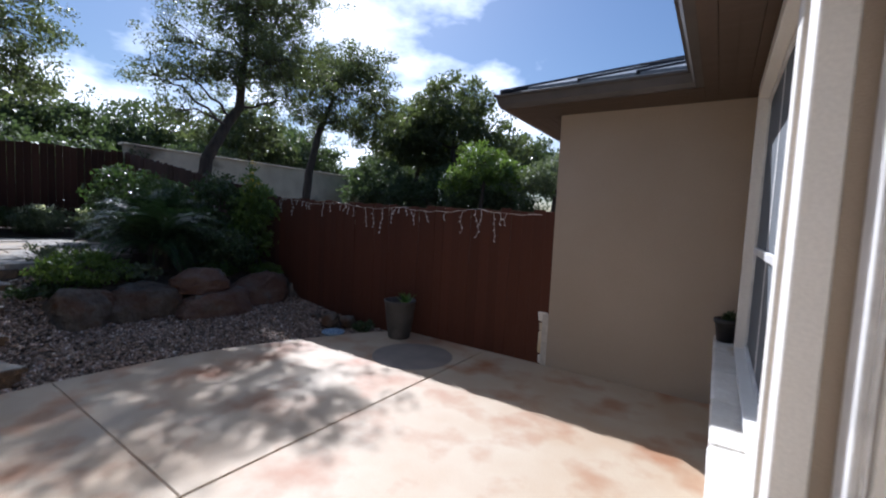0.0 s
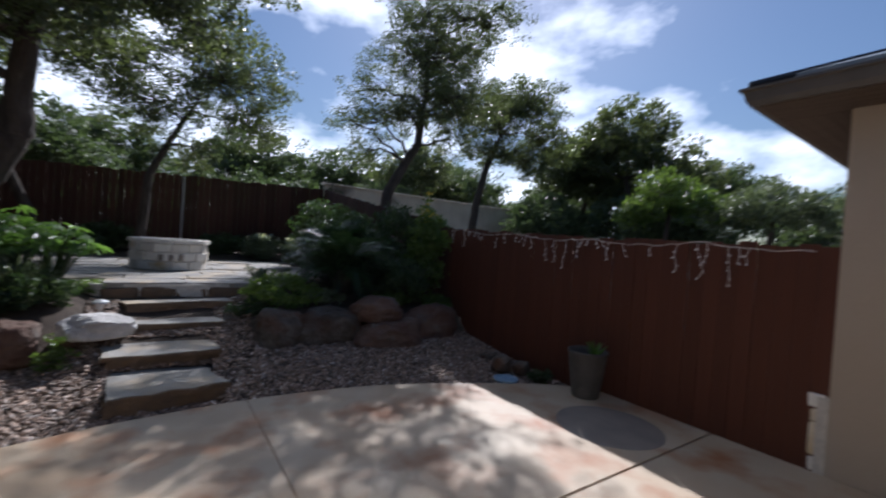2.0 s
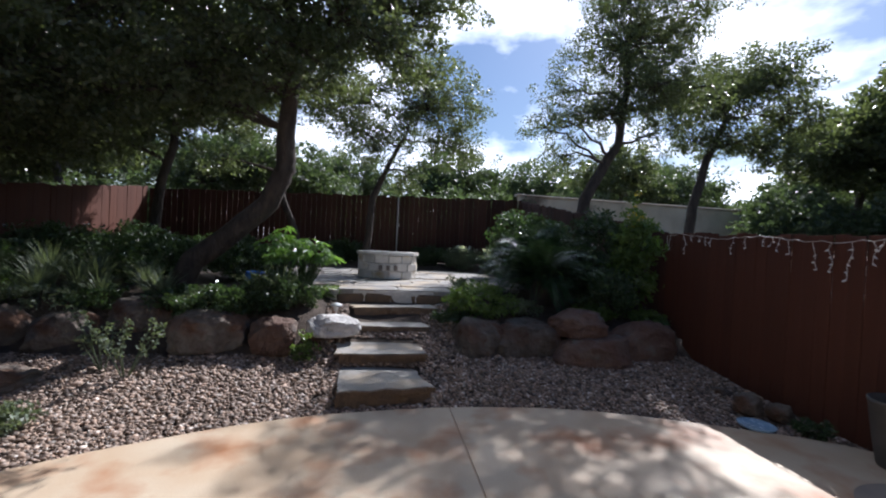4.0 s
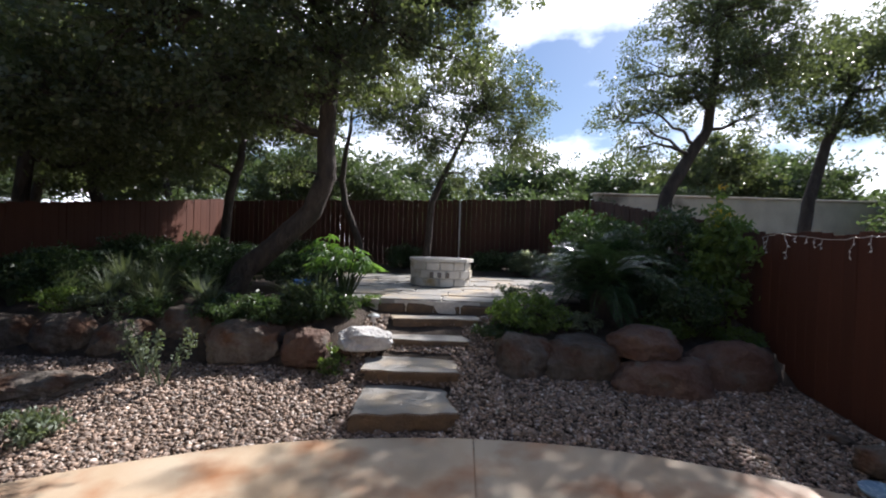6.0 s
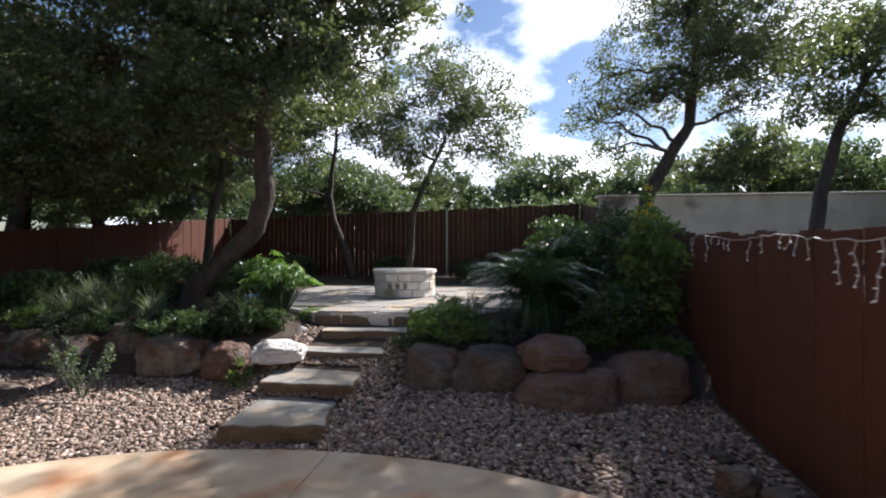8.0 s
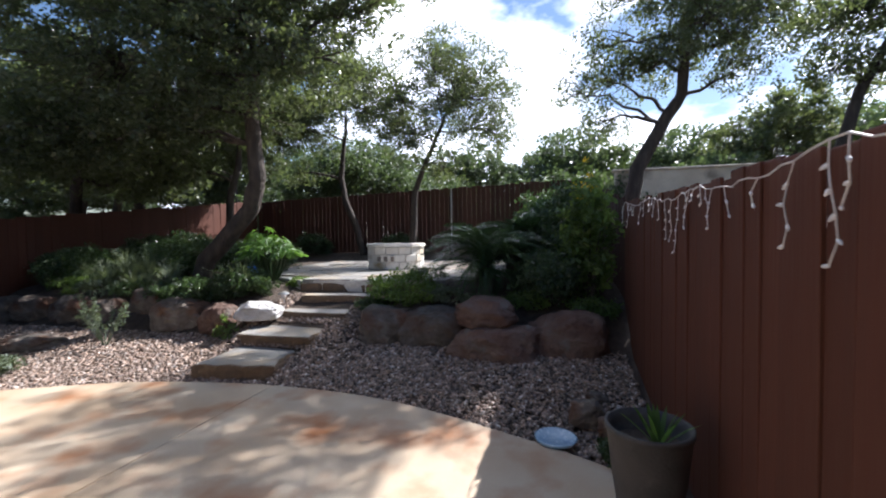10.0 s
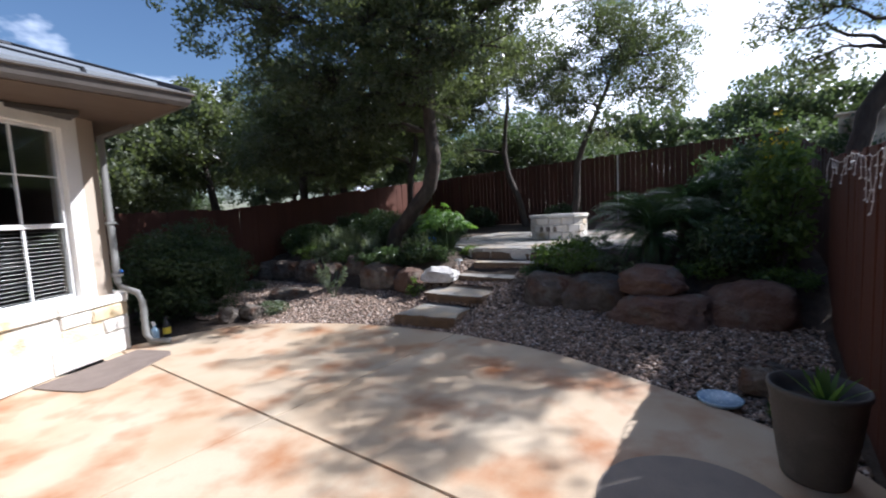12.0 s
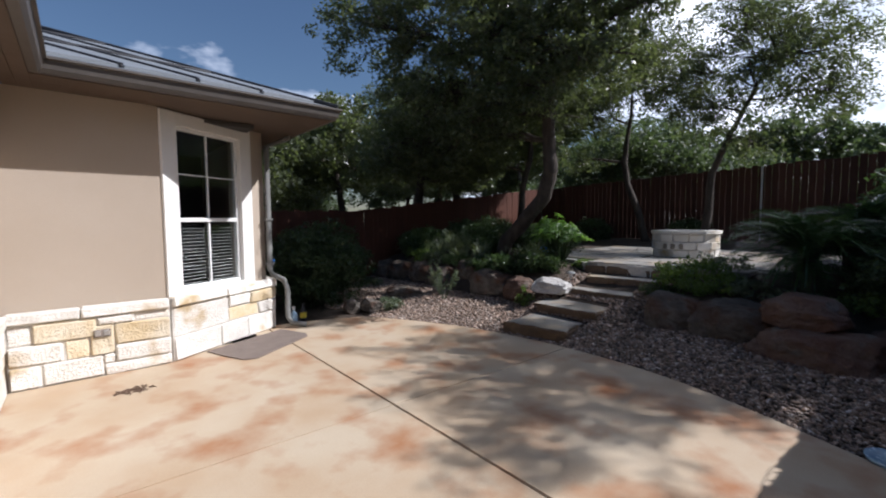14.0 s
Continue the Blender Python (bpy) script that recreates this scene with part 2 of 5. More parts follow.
def prism(bm, outline, z0, z1):
    """A solid between two heights over an outline; z may be a function of (x, y)."""
    f0 = z0 if callable(z0) else (lambda x, y: z0)
    f1 = z1 if callable(z1) else (lambda x, y: z1)
    low = [bm.verts.new((x, y, f0(x, y))) for x, y in outline]
    top = [bm.verts.new((x, y, f1(x, y))) for x, y in outline]
    bm.faces.new(top)
    bm.faces.new(low[::-1])
    for i in range(len(outline)):
        j = (i + 1) % len(outline)
        bm.faces.new((low[i], low[j], top[j], top[i]))
    bmesh.ops.recalc_face_normals(bm, faces=bm.faces)
    return bm


def tube(bm, points, radii, sides=8, caps=True):
    """A tapered tube along points."""
    pts = [Vector(p) for p in points]
    rings = []
    for i, p in enumerate(pts):
        d = (pts[min(i + 1, len(pts) - 1)] - pts[max(i - 1, 0)]).normalized()
        u = d.cross(Vector((0.31, 0.17, 0.93))).normalized()
        w = d.cross(u)
        rings.append([bm.verts.new(p + radii[i] * (math.cos(a) * u + math.sin(a) * w))
                      for a in (2 * math.pi * k / sides for k in range(sides))])
    for a, b in zip(rings, rings[1:]):
        for k in range(sides):
            bm.faces.new((a[k], a[(k + 1) % sides], b[(k + 1) % sides], b[k]))
    if caps:
        bm.faces.new(rings[0][::-1])
        bm.faces.new(rings[-1])
    return bm


def lathe(bm, profile, sides=24, centre=(0, 0)):
    rings = [[bm.verts.new((centre[0] + r * math.cos(2 * math.pi * k / sides), centre[1] + r * math.sin(2 * math.pi * k / sides), z))
              for k in range(sides)] for r, z in profile]
    for a, b in zip(rings, rings[1:]):
        for k in range(sides):
            bm.faces.new((a[k], a[(k + 1) % sides], b[(k + 1) % sides], b[k]))
    bm.faces.new(rings[0][::-1])
    bm.faces.new(rings[-1])
    return bm


def cloud_of(name, verts, faces, mat, parent=None, label="", smooth=False):
    me = bpy.data.meshes.new(name)
    nv, nf = len(verts), len(faces)
    k = faces.shape[1]
    me.vertices.add(nv)
    me.vertices.foreach_set("co", np.asarray(verts, np.float32).ravel())
    me.loops.add(nf * k)
    me.loops.foreach_set("vertex_index", np.asarray(faces, np.int32).ravel())
    me.polygons.add(nf)
    me.polygons.foreach_set("loop_start", np.arange(0, nf * k, k, dtype=np.int32))
    me.update(calc_edges=True)
    if smooth:
        me.polygons.foreach_set("use_smooth", [True] * nf)
    me.materials.append(M[mat])
    ob = new(name, me)
    if parent:
        ob.parent = parent
    if label:
        tagged(ob, label)
    return ob


BED = ((-14.5, 1.0), (-13.0, 0.92), (-12.4, 0.78), (-7.9, 0.77), (-7.0, 0.62), (-6.62, 0.44), (-6.35, 0.12), (-5.1, -0.02), (-4.6, -0.07), (-4.0, -0.09))
STAIR = ((-14.5, 1.0), (-13.0, 0.92), (-12.4, 0.76), (-7.9, 0.74), (-7.2, 0.53), (-6.5, 0.34), (-5.8, 0.11), (-5.1, -0.04), (-4.6, -0.08), (-4.0, -0.09))


def profile(pts, x):
    """Height along a broken line of (x, z)."""
    x = min(max(x, pts[0][0]), pts[-1][0])
    for (x0, z0), (x1, z1) in zip(pts, pts[1:]):
        if x <= x1:
            return z0 + (z1 - z0) * (x - x0) / (x1 - x0)


def ground_z(x, y):
    """The lie of the land: flat at the patio, rising to the raised bed, gentler along the stone steps."""
    k = min(max((abs(y - 0.65) - 0.75) / 0.3, 0), 1)
    return profile(STAIR, x) * (1 - k) + profile(BED, x) * k


# ---- ground, patio ----
def build_ground():
    xs = sorted({-400, -200, -100, -60, -40, -30, -24, -20, -17, -15, 8, 12, 20, 40, 100, 200, 400} | {round(-14.5 + 0.25 * i, 3) for i in range(0, 73)})
    ys = sorted({-400, -200, -100, -60, -40, -30, -22, -16, -12, 12, 16, 22, 30, 40, 60, 100, 200, 400} | {round(-10 + 0.3 * i, 3) for i in range(0, 57)})
    v = np.array([(x, y, ground_z(x, y) + 0.03 * noise.noise(Vector((x * 1.3, y * 1.3, 0))) * (1 if x < -4.7 else 0.3)) for y in ys for x in xs])
    nx = len(xs)
    f = np.array([(j * nx + i, j * nx + i + 1, (j + 1) * nx + i + 1, (j + 1) * nx + i) for j in range(len(ys) - 1) for i in range(nx - 1)])
    return tagged(cloud_of("ground", v, f, "soil", smooth=True), "dark mulched garden soil rising to a raised bed", "ground", kind="structure")


build_ground()

EDGE = [(-3.62, 4.79), (-4.05, 4.41), (-4.52, 3.45), (-4.82, 2.65), (-4.96, 1.90), (-4.99, 1.00), (-4.88, 0.05), (-4.71, -0.60),
        (-4.52, -1.05), (-4.26, -1.58), (-3.95, -2.00), (-3.44, -2.24), (-2.60, -2.42)]


def smooth_line(pts, steps=6):
    """A Catmull-Rom line through pts."""
    out = []
    p = [Vector(q) for q in pts]
    for i in range(len(p) - 1):
        a, b, c, d = p[max(i - 1, 0)], p[i], p[i + 1], p[min(i + 2, len(p) - 1)]
        for k in range(steps):
            t = k / steps
            out.append(0.5 * (2 * b + (c - a) * t + (2 * a - 5 * b + 4 * c - d) * t * t + (3 * b - a - 3 * c + d) * t ** 3))
    return out + [p[-1]]


EDGE_LINE = smooth_line(EDGE)


def edge_x(y):
    """Where the patio's curved edge runs at y."""
    best = min(EDGE_LINE, key=lambda q: abs(q.y - y))
    return best.x


def build_patio():
    patio = thing("patio", label="tan concrete patio slab with rust stains and saw-cut joints", category="patio", kind="structure")
    outline = [(q.x, q.y) for q in EDGE_LINE] + [(-1.15, -1.45), (0.1, -1.45), (0.1, 4.72), (-1.5, 4.715), (-1.72, 4.735)]
    cuts = [(Vector((-2.475, 1.14, 0)), Vector((1, -0.019, 0)).normalized(), 0.006), (Vector((-2.475, 1.14, 0)), Vector((0.027, 1, 0)).normalized(), 0.0022)]
    for sx in (-1, 1):
        for sy in (-1, 1):
            bm = prism(bmesh.new(), outline, -0.12, 0.0)
            for (co, no, half), s in zip(cuts, (sx, sy)):
                r = bmesh.ops.bisect_plane(bm, geom=bm.verts[:] + bm.edges[:] + bm.faces[:], plane_co=co + no * s * half,
                                           plane_no=no * -s, clear_outer=True)
                bmesh.ops.holes_fill(bm, edges=[e for e in bm.edges if e.is_boundary])
            top = [e for e in bm.edges if e.verts[0].co.z > -0.01 and e.verts[1].co.z > -0.01]
            bmesh.ops.bevel(bm, geom=top, offset=0.006, segments=2, affect="EDGES")
            part("slab_panel", bm, "concrete", patio)
    bm = boxes(((-2.58, -2.1, -0.10), (-2.38, 4.6, -0.012)))
    part("joint_filler", bm, "joint", patio, "dark joint filler")
    part("tooled_joint", boxes(((-4.85, 1.0, -0.10), (-2.60, 1.3, -0.008)), ((-2.36, 1.0, -0.10), (0.05, 1.3, -0.008))), "rust_joint", patio, "rust-stained tooled joint")
    # thin round disc, greyer than the slab round it
    bm = bmesh.new()
    lathe(bm, [(0.48, 0.0), (0.48, 0.0022), (0.47, 0.003)], 40, (-2.98, 3.98))
    part("round_stain", bm, "stain", patio, "round grey patch on the slab")
    rng = random.Random(5)
    bm = bmesh.new()
    for i in range(60):
        a, r = rng.uniform(0, 6.3), rng.uniform(0, 0.15)
        x, y = -0.82 + 1.0 * r * math.cos(a), -0.76 + 0.6 * r * math.sin(a)
        t = rng.uniform(0, 6.3)
        tube(bm, [(x - 0.03 * math.cos(t), y - 0.03 * math.sin(t), 0.004), (x, y, 0.006), (x + 0.03 * math.cos(t + 0.6), y + 0.03 * math.sin(t + 0.6), 0.004)], [0.004, 0.006, 0.003], 4)
    tagged(link("fallen_leaves", bm, "joint"), "small heap of dark fallen twigs and leaves on the patio", "leaf litter", kind="stuff")


build_patio()

# ---- house ----
SOFFIT, GUTTER = 2.86, 3.0
B0, B1 = Vector((-1.20, -1.54, 0)), Vector((-2.56, -2.33, 0))
BAY_D = (B1 - B0).normalized()
BAY_L = (B1 - B0).length
# bay frame: x along the wall, y into the house, z up
inward = Vector((-BAY_D.y, BAY_D.x, 0))
if inward.y > 0:
    inward = -inward
BAY = Matrix(((BAY_D.x, inward.x, 0, B0.x), (BAY_D.y, inward.y, 0, B0.y), (0, 0, 1, 0), (0, 0, 0, 1)))


def wall_with_opening(length, height, opening, thick, m):
    """Wall pieces round one opening (x0, x1, z0, z1), in the wall's own frame."""
    x0, x1, z0, z1 = opening
    return boxes(((0, 0, -0.1), (x0, thick, height)), ((x1, 0, -0.1), (length, thick, height)),
                 ((x0, 0, -0.1), (x1, thick, z0)), ((x0, 0, z1), (x1, thick, height)), m=m)


WIN = 3.42  # where the wide window begins along the east wall


def build_walls():
    def wall(name, bm, label):
        return tagged(link(name, bm, "stucco"), label, "wall", kind="structure")
    wall("wall_south", boxes(((-1.20, -1.74, -0.1), (0.30, -1.54, SOFFIT))), "beige stucco house wall above a stone base")
    wall("wall_bay", wall_with_opening(BAY_L, SOFFIT, (0.19, 1.14, 0.76, 2.70), 0.2, BAY), "beige angled bay wall round a white-trimmed window")
    wall("wall_south_west", boxes(((-2.56, -10.0, -0.1), (-2.36, -2.33, SOFFIT))), "beige stucco side wall of the house")
    east = Matrix(((0, 1, 0, 0.18), (1, 0, 0, -1.54), (0, 0, 1, 0), (0, 0, 0, 1)))
    bm = bmesh.new()
    t = 0.2
    for lo, hi in (((0, 0, -0.1), (1.90, t, SOFFIT)), ((2.95, 0, -0.1), (WIN, t, SOFFIT)), ((5.62, 0, -0.1), (6.29, t, SOFFIT)),
                   ((1.90, 0, 2.44), (2.95, t, SOFFIT)), ((WIN, 0, -0.1), (5.62, t, 0.72)), ((WIN, 0, 2.70), (5.62, t, SOFFIT))):
        box(bm, lo, hi, 0, east)
    wall("wall_east", bm, "beige stucco house wall with window and door")
    wall("wall_wing", boxes(((-1.60, 4.72, -0.1), (0.38, 4.92, SOFFIT))), "beige stucco end wall of the house wing")
    wall("wall_wing_west", boxes(((-1.60, 4.92, -0.1), (-1.40, 12.0, SOFFIT))), "beige stucco side wall of the house wing")
    for nm, lo, hi in (("wall_outer_east", (6.0, -10, -0.1), (6.2, 12, SOFFIT)), ("wall_outer_south", (-2.36, -10, -0.1), (6.0, -9.8, SOFFIT)),
                       ("wall_outer_north", (-1.4, 11.8, -0.1), (6.0, 12, SOFFIT))):
        wall(nm, boxes((lo, hi)), "plain beige stucco outer wall")
    # made-up rooms behind the two windows, their dimness put into a dark colour
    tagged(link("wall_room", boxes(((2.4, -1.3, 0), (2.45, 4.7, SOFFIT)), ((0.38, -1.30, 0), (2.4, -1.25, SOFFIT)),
                                   ((-2.3, -5.0, 0), (2.0, -4.95, SOFFIT))), "inside"), "added interior partition wall in a dark colour", "wall", kind="structure")
    tagged(link("floor", boxes(((-2.3, -9.7, -0.1), (5.9, -1.8, 0.0)), ((0.4, -1.25, -0.1), (5.9, 4.7, 0.0))), "inside"), "added interior floor in a dark colour", "floor", kind="structure")
    tagged(link("ceiling", boxes(((-2.3, -9.7, 2.80), (5.9, -1.8, 2.85)), ((0.4, -1.25, 2.80), (5.9, 11, 2.85))), "inside"), "added interior ceiling in a dark colour", "ceiling", kind="structure")


build_walls()


def build_window(name, m, x0, x1, z0, z1, panes, rail, trim, blind, label):
    """A sash window in a wall frame m; panes: x positions of uprights; rail: height of the meeting rail."""
    w = thing(name, label=label, category="window", kind="structure")
    bx = lambda *s, bevel=0.004: boxes(*s, bevel=bevel, m=m)
    tl, tr, tb, tt = trim
    part("window_trim", bx(((x0 - tl, -0.035, z0 - tb), (x0, 0.05, z1 + tt)), ((x1, -0.035, z0 - tb), (x1 + tr, 0.05, z1 + tt)),
                           ((x0, -0.035, z1), (x1, 0.05, z1 + tt)), ((x0, -0.035, z0 - tb), (x1, 0.05, z0))), "trim", w, "white painted trim")
    part("window_frame", bx(((x0, 0.03, z0), (x0 + 0.035, 0.09, z1)), ((x1 - 0.035, 0.03, z0), (x1, 0.09, z1)),
                            ((x0 + 0.035, 0.03, z1 - 0.035), (x1 - 0.035, 0.09, z1)), ((x0 + 0.035, 0.03, z0), (x1 - 0.035, 0.09, z0 + 0.04))), "plastic_white", w)
    part("meeting_rail", bx(((x0 + 0.035, 0.025, rail - 0.025), (x1 - 0.035, 0.085, rail + 0.025))), "plastic_white", w)
    for p, wide, low in panes:
        part("glazing_bar", bx(((p - wide / 2, 0.045, z0 + 0.04), (p + wide / 2, 0.075, rail - 0.025)),
                               ((p - wide / 2, 0.045, rail + 0.025), (p + wide / 2, 0.075, z1 - 0.035)), bevel=0.002), "plastic_white", w)
    zc = (rail + z1) / 2
    part("cross_bar", bx(((x0 + 0.035, 0.049, zc - 0.008), (x1 - 0.035, 0.071, zc + 0.008)), bevel=0.002), "plastic_white", w)
    for a, b in ((z0 + 0.04, rail - 0.025), (rail + 0.025, z1 - 0.035)):
        pane = part("pane", bx(((x0 + 0.035, 0.056, a), (x1 - 0.035, 0.062, b)), bevel=0), "glass", w)
        pane.visible_shadow = False
    if not blind:
        for a, b in ((x0 + 0.035, panes[0][0] - 0.03), (panes[0][0] + 0.03, x1 - 0.035)):
            part("insect_screen", bx(((a, 0.046, z0 + 0.04), (b, 0.050, z1 - 0.035)), bevel=0), "screen", w, "dark grey insect screen")
    if blind:
        bm = bmesh.new()
        z = z0 + 0.05
        while z < blind:
            box(bm, (x0 + 0.04, 0.10, z), (x1 - 0.04, 0.135, z + 0.006), 0, m)
            z += 0.042
        part("blind", bm, "blind", w, "half-lowered slatted blind")
    return w


build_window("window_1", BAY, 0.20, 1.13, 0.78, 2.69, [(0.665, 0.022, 0)], 1.61, (0.19, 0.19, 0.10, 0.15), 1.55, "white double-hung window with dark glass and lowered slatted blind")
EAST = Matrix(((0, 1, 0, 0.18), (1, 0, 0, -1.54), (0, 0, 1, 0), (0, 0, 0, 1)))
build_window("window_2", EAST, WIN + 0.02, 5.60, 0.74, 2.68, [(4.75, 0.06, 0), (4.10, 0.014, 0)], 1.52, (0.12, 0.06, 0.03, 0.10), 0, "wide white-framed window reflecting the garden")


def build_door():
    d = thing("door_1", label="white-framed glazed house door beside the window", category="door", kind="structure")
    part("door_trim", boxes(((2.94, -0.04, 0), (3.12, 0.04, 2.56)), ((1.73, -0.04, 0), (1.91, 0.04, 2.56)), ((1.91, -0.04, 2.44), (2.94, 0.04, 2.56)), bevel=0.005, m=EAST), "trim", d)
    part("door_leaf", boxes(((1.92, 0.08, 0.02), (2.06, 0.12, 2.42)), ((2.80, 0.08, 0.02), (2.93, 0.12, 2.42)), ((2.06, 0.08, 0.02), (2.80, 0.12, 0.3)), ((2.06, 0.08, 2.27), (2.80, 0.12, 2.42)), bevel=0.004, m=EAST), "plastic_white", d)
    p = part("pane", boxes(((2.06, 0.095, 0.3), (2.80, 0.105, 2.27)), m=EAST), "glass", d)
    p.visible_shadow = False
    bm = bmesh.new()
    tube(bm, [EAST @ Vector((2.86, 0.08, 1.0)), EAST @ Vector((2.86, 0.03, 1.0)), EAST @ Vector((2.76, 0.02, 1.0))], [0.012, 0.011, 0.010])
    part("door_handle", bm, "steel", d)


build_door()


def build_roofs():
    k = 0.404
    def slope(name, pts, label):
        bm = bmesh.new()
        top = [bm.verts.new(p) for p in pts]
        f = bm.faces.new(top)
        r = bmesh.ops.extrude_face_region(bm, geom=[f])
        for v in [q for q in r["geom"] if isinstance(q, bmesh.types.BMVert)]:
            v.co.z -= 0.06
        bmesh.ops.recalc_face_normals(bm, faces=bm.faces)
        return tagged(link(name, bm, "roof"), label, "roof", kind="structure")
    z = GUTTER + 0.02
    s = 3.6
    lab = "low grey roof with pale framed panels"
    r1 = slope("roof_south", [(-3.08, -0.95, z), (-0.27, -0.95, z), (-0.27 + s, -0.95 - s, z + k * s), (-3.08 + s, -0.95 - s, z + k * s)], lab)
    slope("roof_south_west", [(-3.08, -0.95, z), (-3.08 + s, -0.95 - s, z + k * s), (-3.08 + s, -9.5, z + k * s), (-3.08, -10.2, z)], lab)
    r2 = slope("roof_east", [(-0.27, -0.95, z), (-0.27, 4.22, z), (-0.27 + s, 4.22 + s, z + k * s), (-0.27 + s, -0.95 - s, z + k * s)], lab)
    r3 = slope("roof_wing", [(-2.12, 4.22, z), (-0.27, 4.22, z), (-0.27 + s, 4.22 + s, z + k * s), (-2.12 + s, 4.22 + s, z + k * s)], lab)
    slope("roof_wing_west", [(-2.12, 4.22, z), (-2.12 + s, 4.22 + s, z + k * s), (-2.12 + s, 12.2, z + k * s), (-2.12, 12.2, z)], lab)
    slope("roof_back", [(-3.08 + s, -9.5, z + k * s), (-0.27 + s, -0.95 - s, z + k * s), (-0.27 + s, 4.22 + s, z + k * s), (-2.12 + s, 12.2, z + k * s), (6.4, 12.2, z), (6.4, -10.2, z)], "plain grey rear roof slope")
    # pale panels between dark seams, along each visible slope
    def panels(parent, x_from, x_to, y_edge, sign):
        n = max(2, round((x_to - x_from) / 0.62))
        for i in range(n):
            a, b = x_from + (x_to - x_from) * i / n + 0.02, x_from + (x_to - x_from) * (i + 1) / n - 0.02
            for lo, hi in ((0.12, 1.05), (1.11, 2.05)):
                bm = bmesh.new()
                q = [(a + lo, lo), (b + lo, lo), (b + hi, hi), (a + hi, hi)]
                vs = [bm.verts.new((x, y_edge + sign * d, z + k * d + 0.03)) for x, d in q]
                f = bm.faces.new(vs)
                r = bmesh.ops.extrude_face_region(bm, geom=[f])
                for v in [g for g in r["geom"] if isinstance(g, bmesh.types.BMVert)]:
                    v.co.z -= 0.032
                bmesh.ops.recalc_face_normals(bm, faces=bm.faces)
                part("panel", bm, "roof_panel", parent)
                bm = bmesh.new()
                tube(bm, [(b + 0.02 + lo, y_edge + sign * lo, z + k * lo + 0.03), (b + 0.02 + hi, y_edge + sign * hi, z + k * hi + 0.03)], [0.022, 0.022], 6)
                part("seam", bm, "seam", parent)
        bm = bmesh.new()
        for d in (1.08, 2.08):
            tube(bm, [(x_from + d, y_edge + sign * d, z + k * d + 0.03), (x_to + d, y_edge + sign * d, z + k * d + 0.03)], [0.026, 0.026], 6)
        part("seam", bm, "seam", parent)
    panels(r1, -2.95, -0.35, -0.95, -1)
    panels(r3, -2.0, -0.35, 4.22, 1)
    tube_bm = bmesh.new()
    tube(tube_bm, [(-3.08, -0.95, z + 0.02), (-3.08 + s, -0.95 - s, z + k * s + 0.02)], [0.03, 0.03], 6)
    part("hip_cap", tube_bm, "seam", r1)
    tube_bm = bmesh.new()
    tube(tube_bm, [(-2.12, 4.22, z + 0.02), (-2.12 + s, 4.22 + s, z + k * s + 0.02)], [0.03, 0.03], 6)
    part("hip_cap", tube_bm, "seam", r3)
    # soffit boards with grooves
    def soffit(name, x0, x1, y0, y1, along_x):
        bm = bmesh.new()
        a, b = (y0, y1) if along_x else (x0, x1)
        n = max(2, round((b - a) / 0.1))
        for i in range(n):
            lo, hi = a + (b - a) * i / n, a + (b - a) * (i + 1) / n - 0.006
            if along_x:
                box(bm, (x0, lo, SOFFIT), (x1, hi, SOFFIT + 0.02))
            else:
                box(bm, (lo, y0, SOFFIT), (hi, y1, SOFFIT + 0.02))
        box(bm, (x0, y0, SOFFIT + 0.012), (x1, y1, SOFFIT + 0.03))
        tagged(link(name, bm, "soffit"), "brown grooved soffit boards under the eave", "soffit", kind="structure")
    soffit("soffit_south", -3.0, -0.23, -1.54, -0.99, True)
    soffit("soffit_bay", -3.0, -1.2, -2.6, -1.545, True)
    soffit("soffit_south_west", -3.0, -2.5, -10, -2.605, False)
    soffit("soffit_east", -0.228, 0.2, -1.54, 4.72, False)
    soffit("soffit_wing", -2.06, -0.23, 4.26, 4.76, True)
    soffit("soffit_wing_west", -2.06, -1.55, 4.765, 12, False)
    # gutters: a rounded channel along each eave
    def gutter(pts):
        bm = bmesh.new()
        prof = [(0.0, -0.14), (0.06, -0.14), (0.085, -0.10), (0.10, -0.03), (0.125, -0.02), (0.125, 0.0), (0.0, 0.0)]
        rows = []
        for p, out in pts:
            p, out = Vector(p), Vector(out)
            rows.append([bm.verts.new(p + out * a + Vector((0, 0, c))) for a, c in prof])
        for a, b in zip(rows, rows[1:]):
            for i in range(len(prof)):
                j = (i + 1) % len(prof)
                bm.faces.new((a[i], b[i], b[j], a[j]))
        bm.faces.new(rows[0])
        bm.faces.new(rows[-1][::-1])
        bmesh.ops.recalc_face_normals(bm, faces=bm.faces)
        return bm
    gz = GUTTER + 0.01
    g = link("gutter", gutter([((-3.0, -10, gz), (-1, 0, 0)), ((-3.0, -1.03, gz), (-1, 1, 0)), ((-0.23, -1.03, gz), (-1, 1, 0)), ((-0.23, 4.30, gz), (-1, -1, 0)),
                               ((-2.06, 4.30, gz), (-1, -1, 0)), ((-2.06, 12, gz), (-1, 0, 0))]), "gutter")
    tagged(g, "dark bronze gutter running along the eaves", "gutter", kind="structure")
    dp = thing("downspout", label="grey painted downspout at the bay corner", category="downspout")
    bm = bmesh.new()
    c = B1 + Vector((-0.035, 0.085, 0))
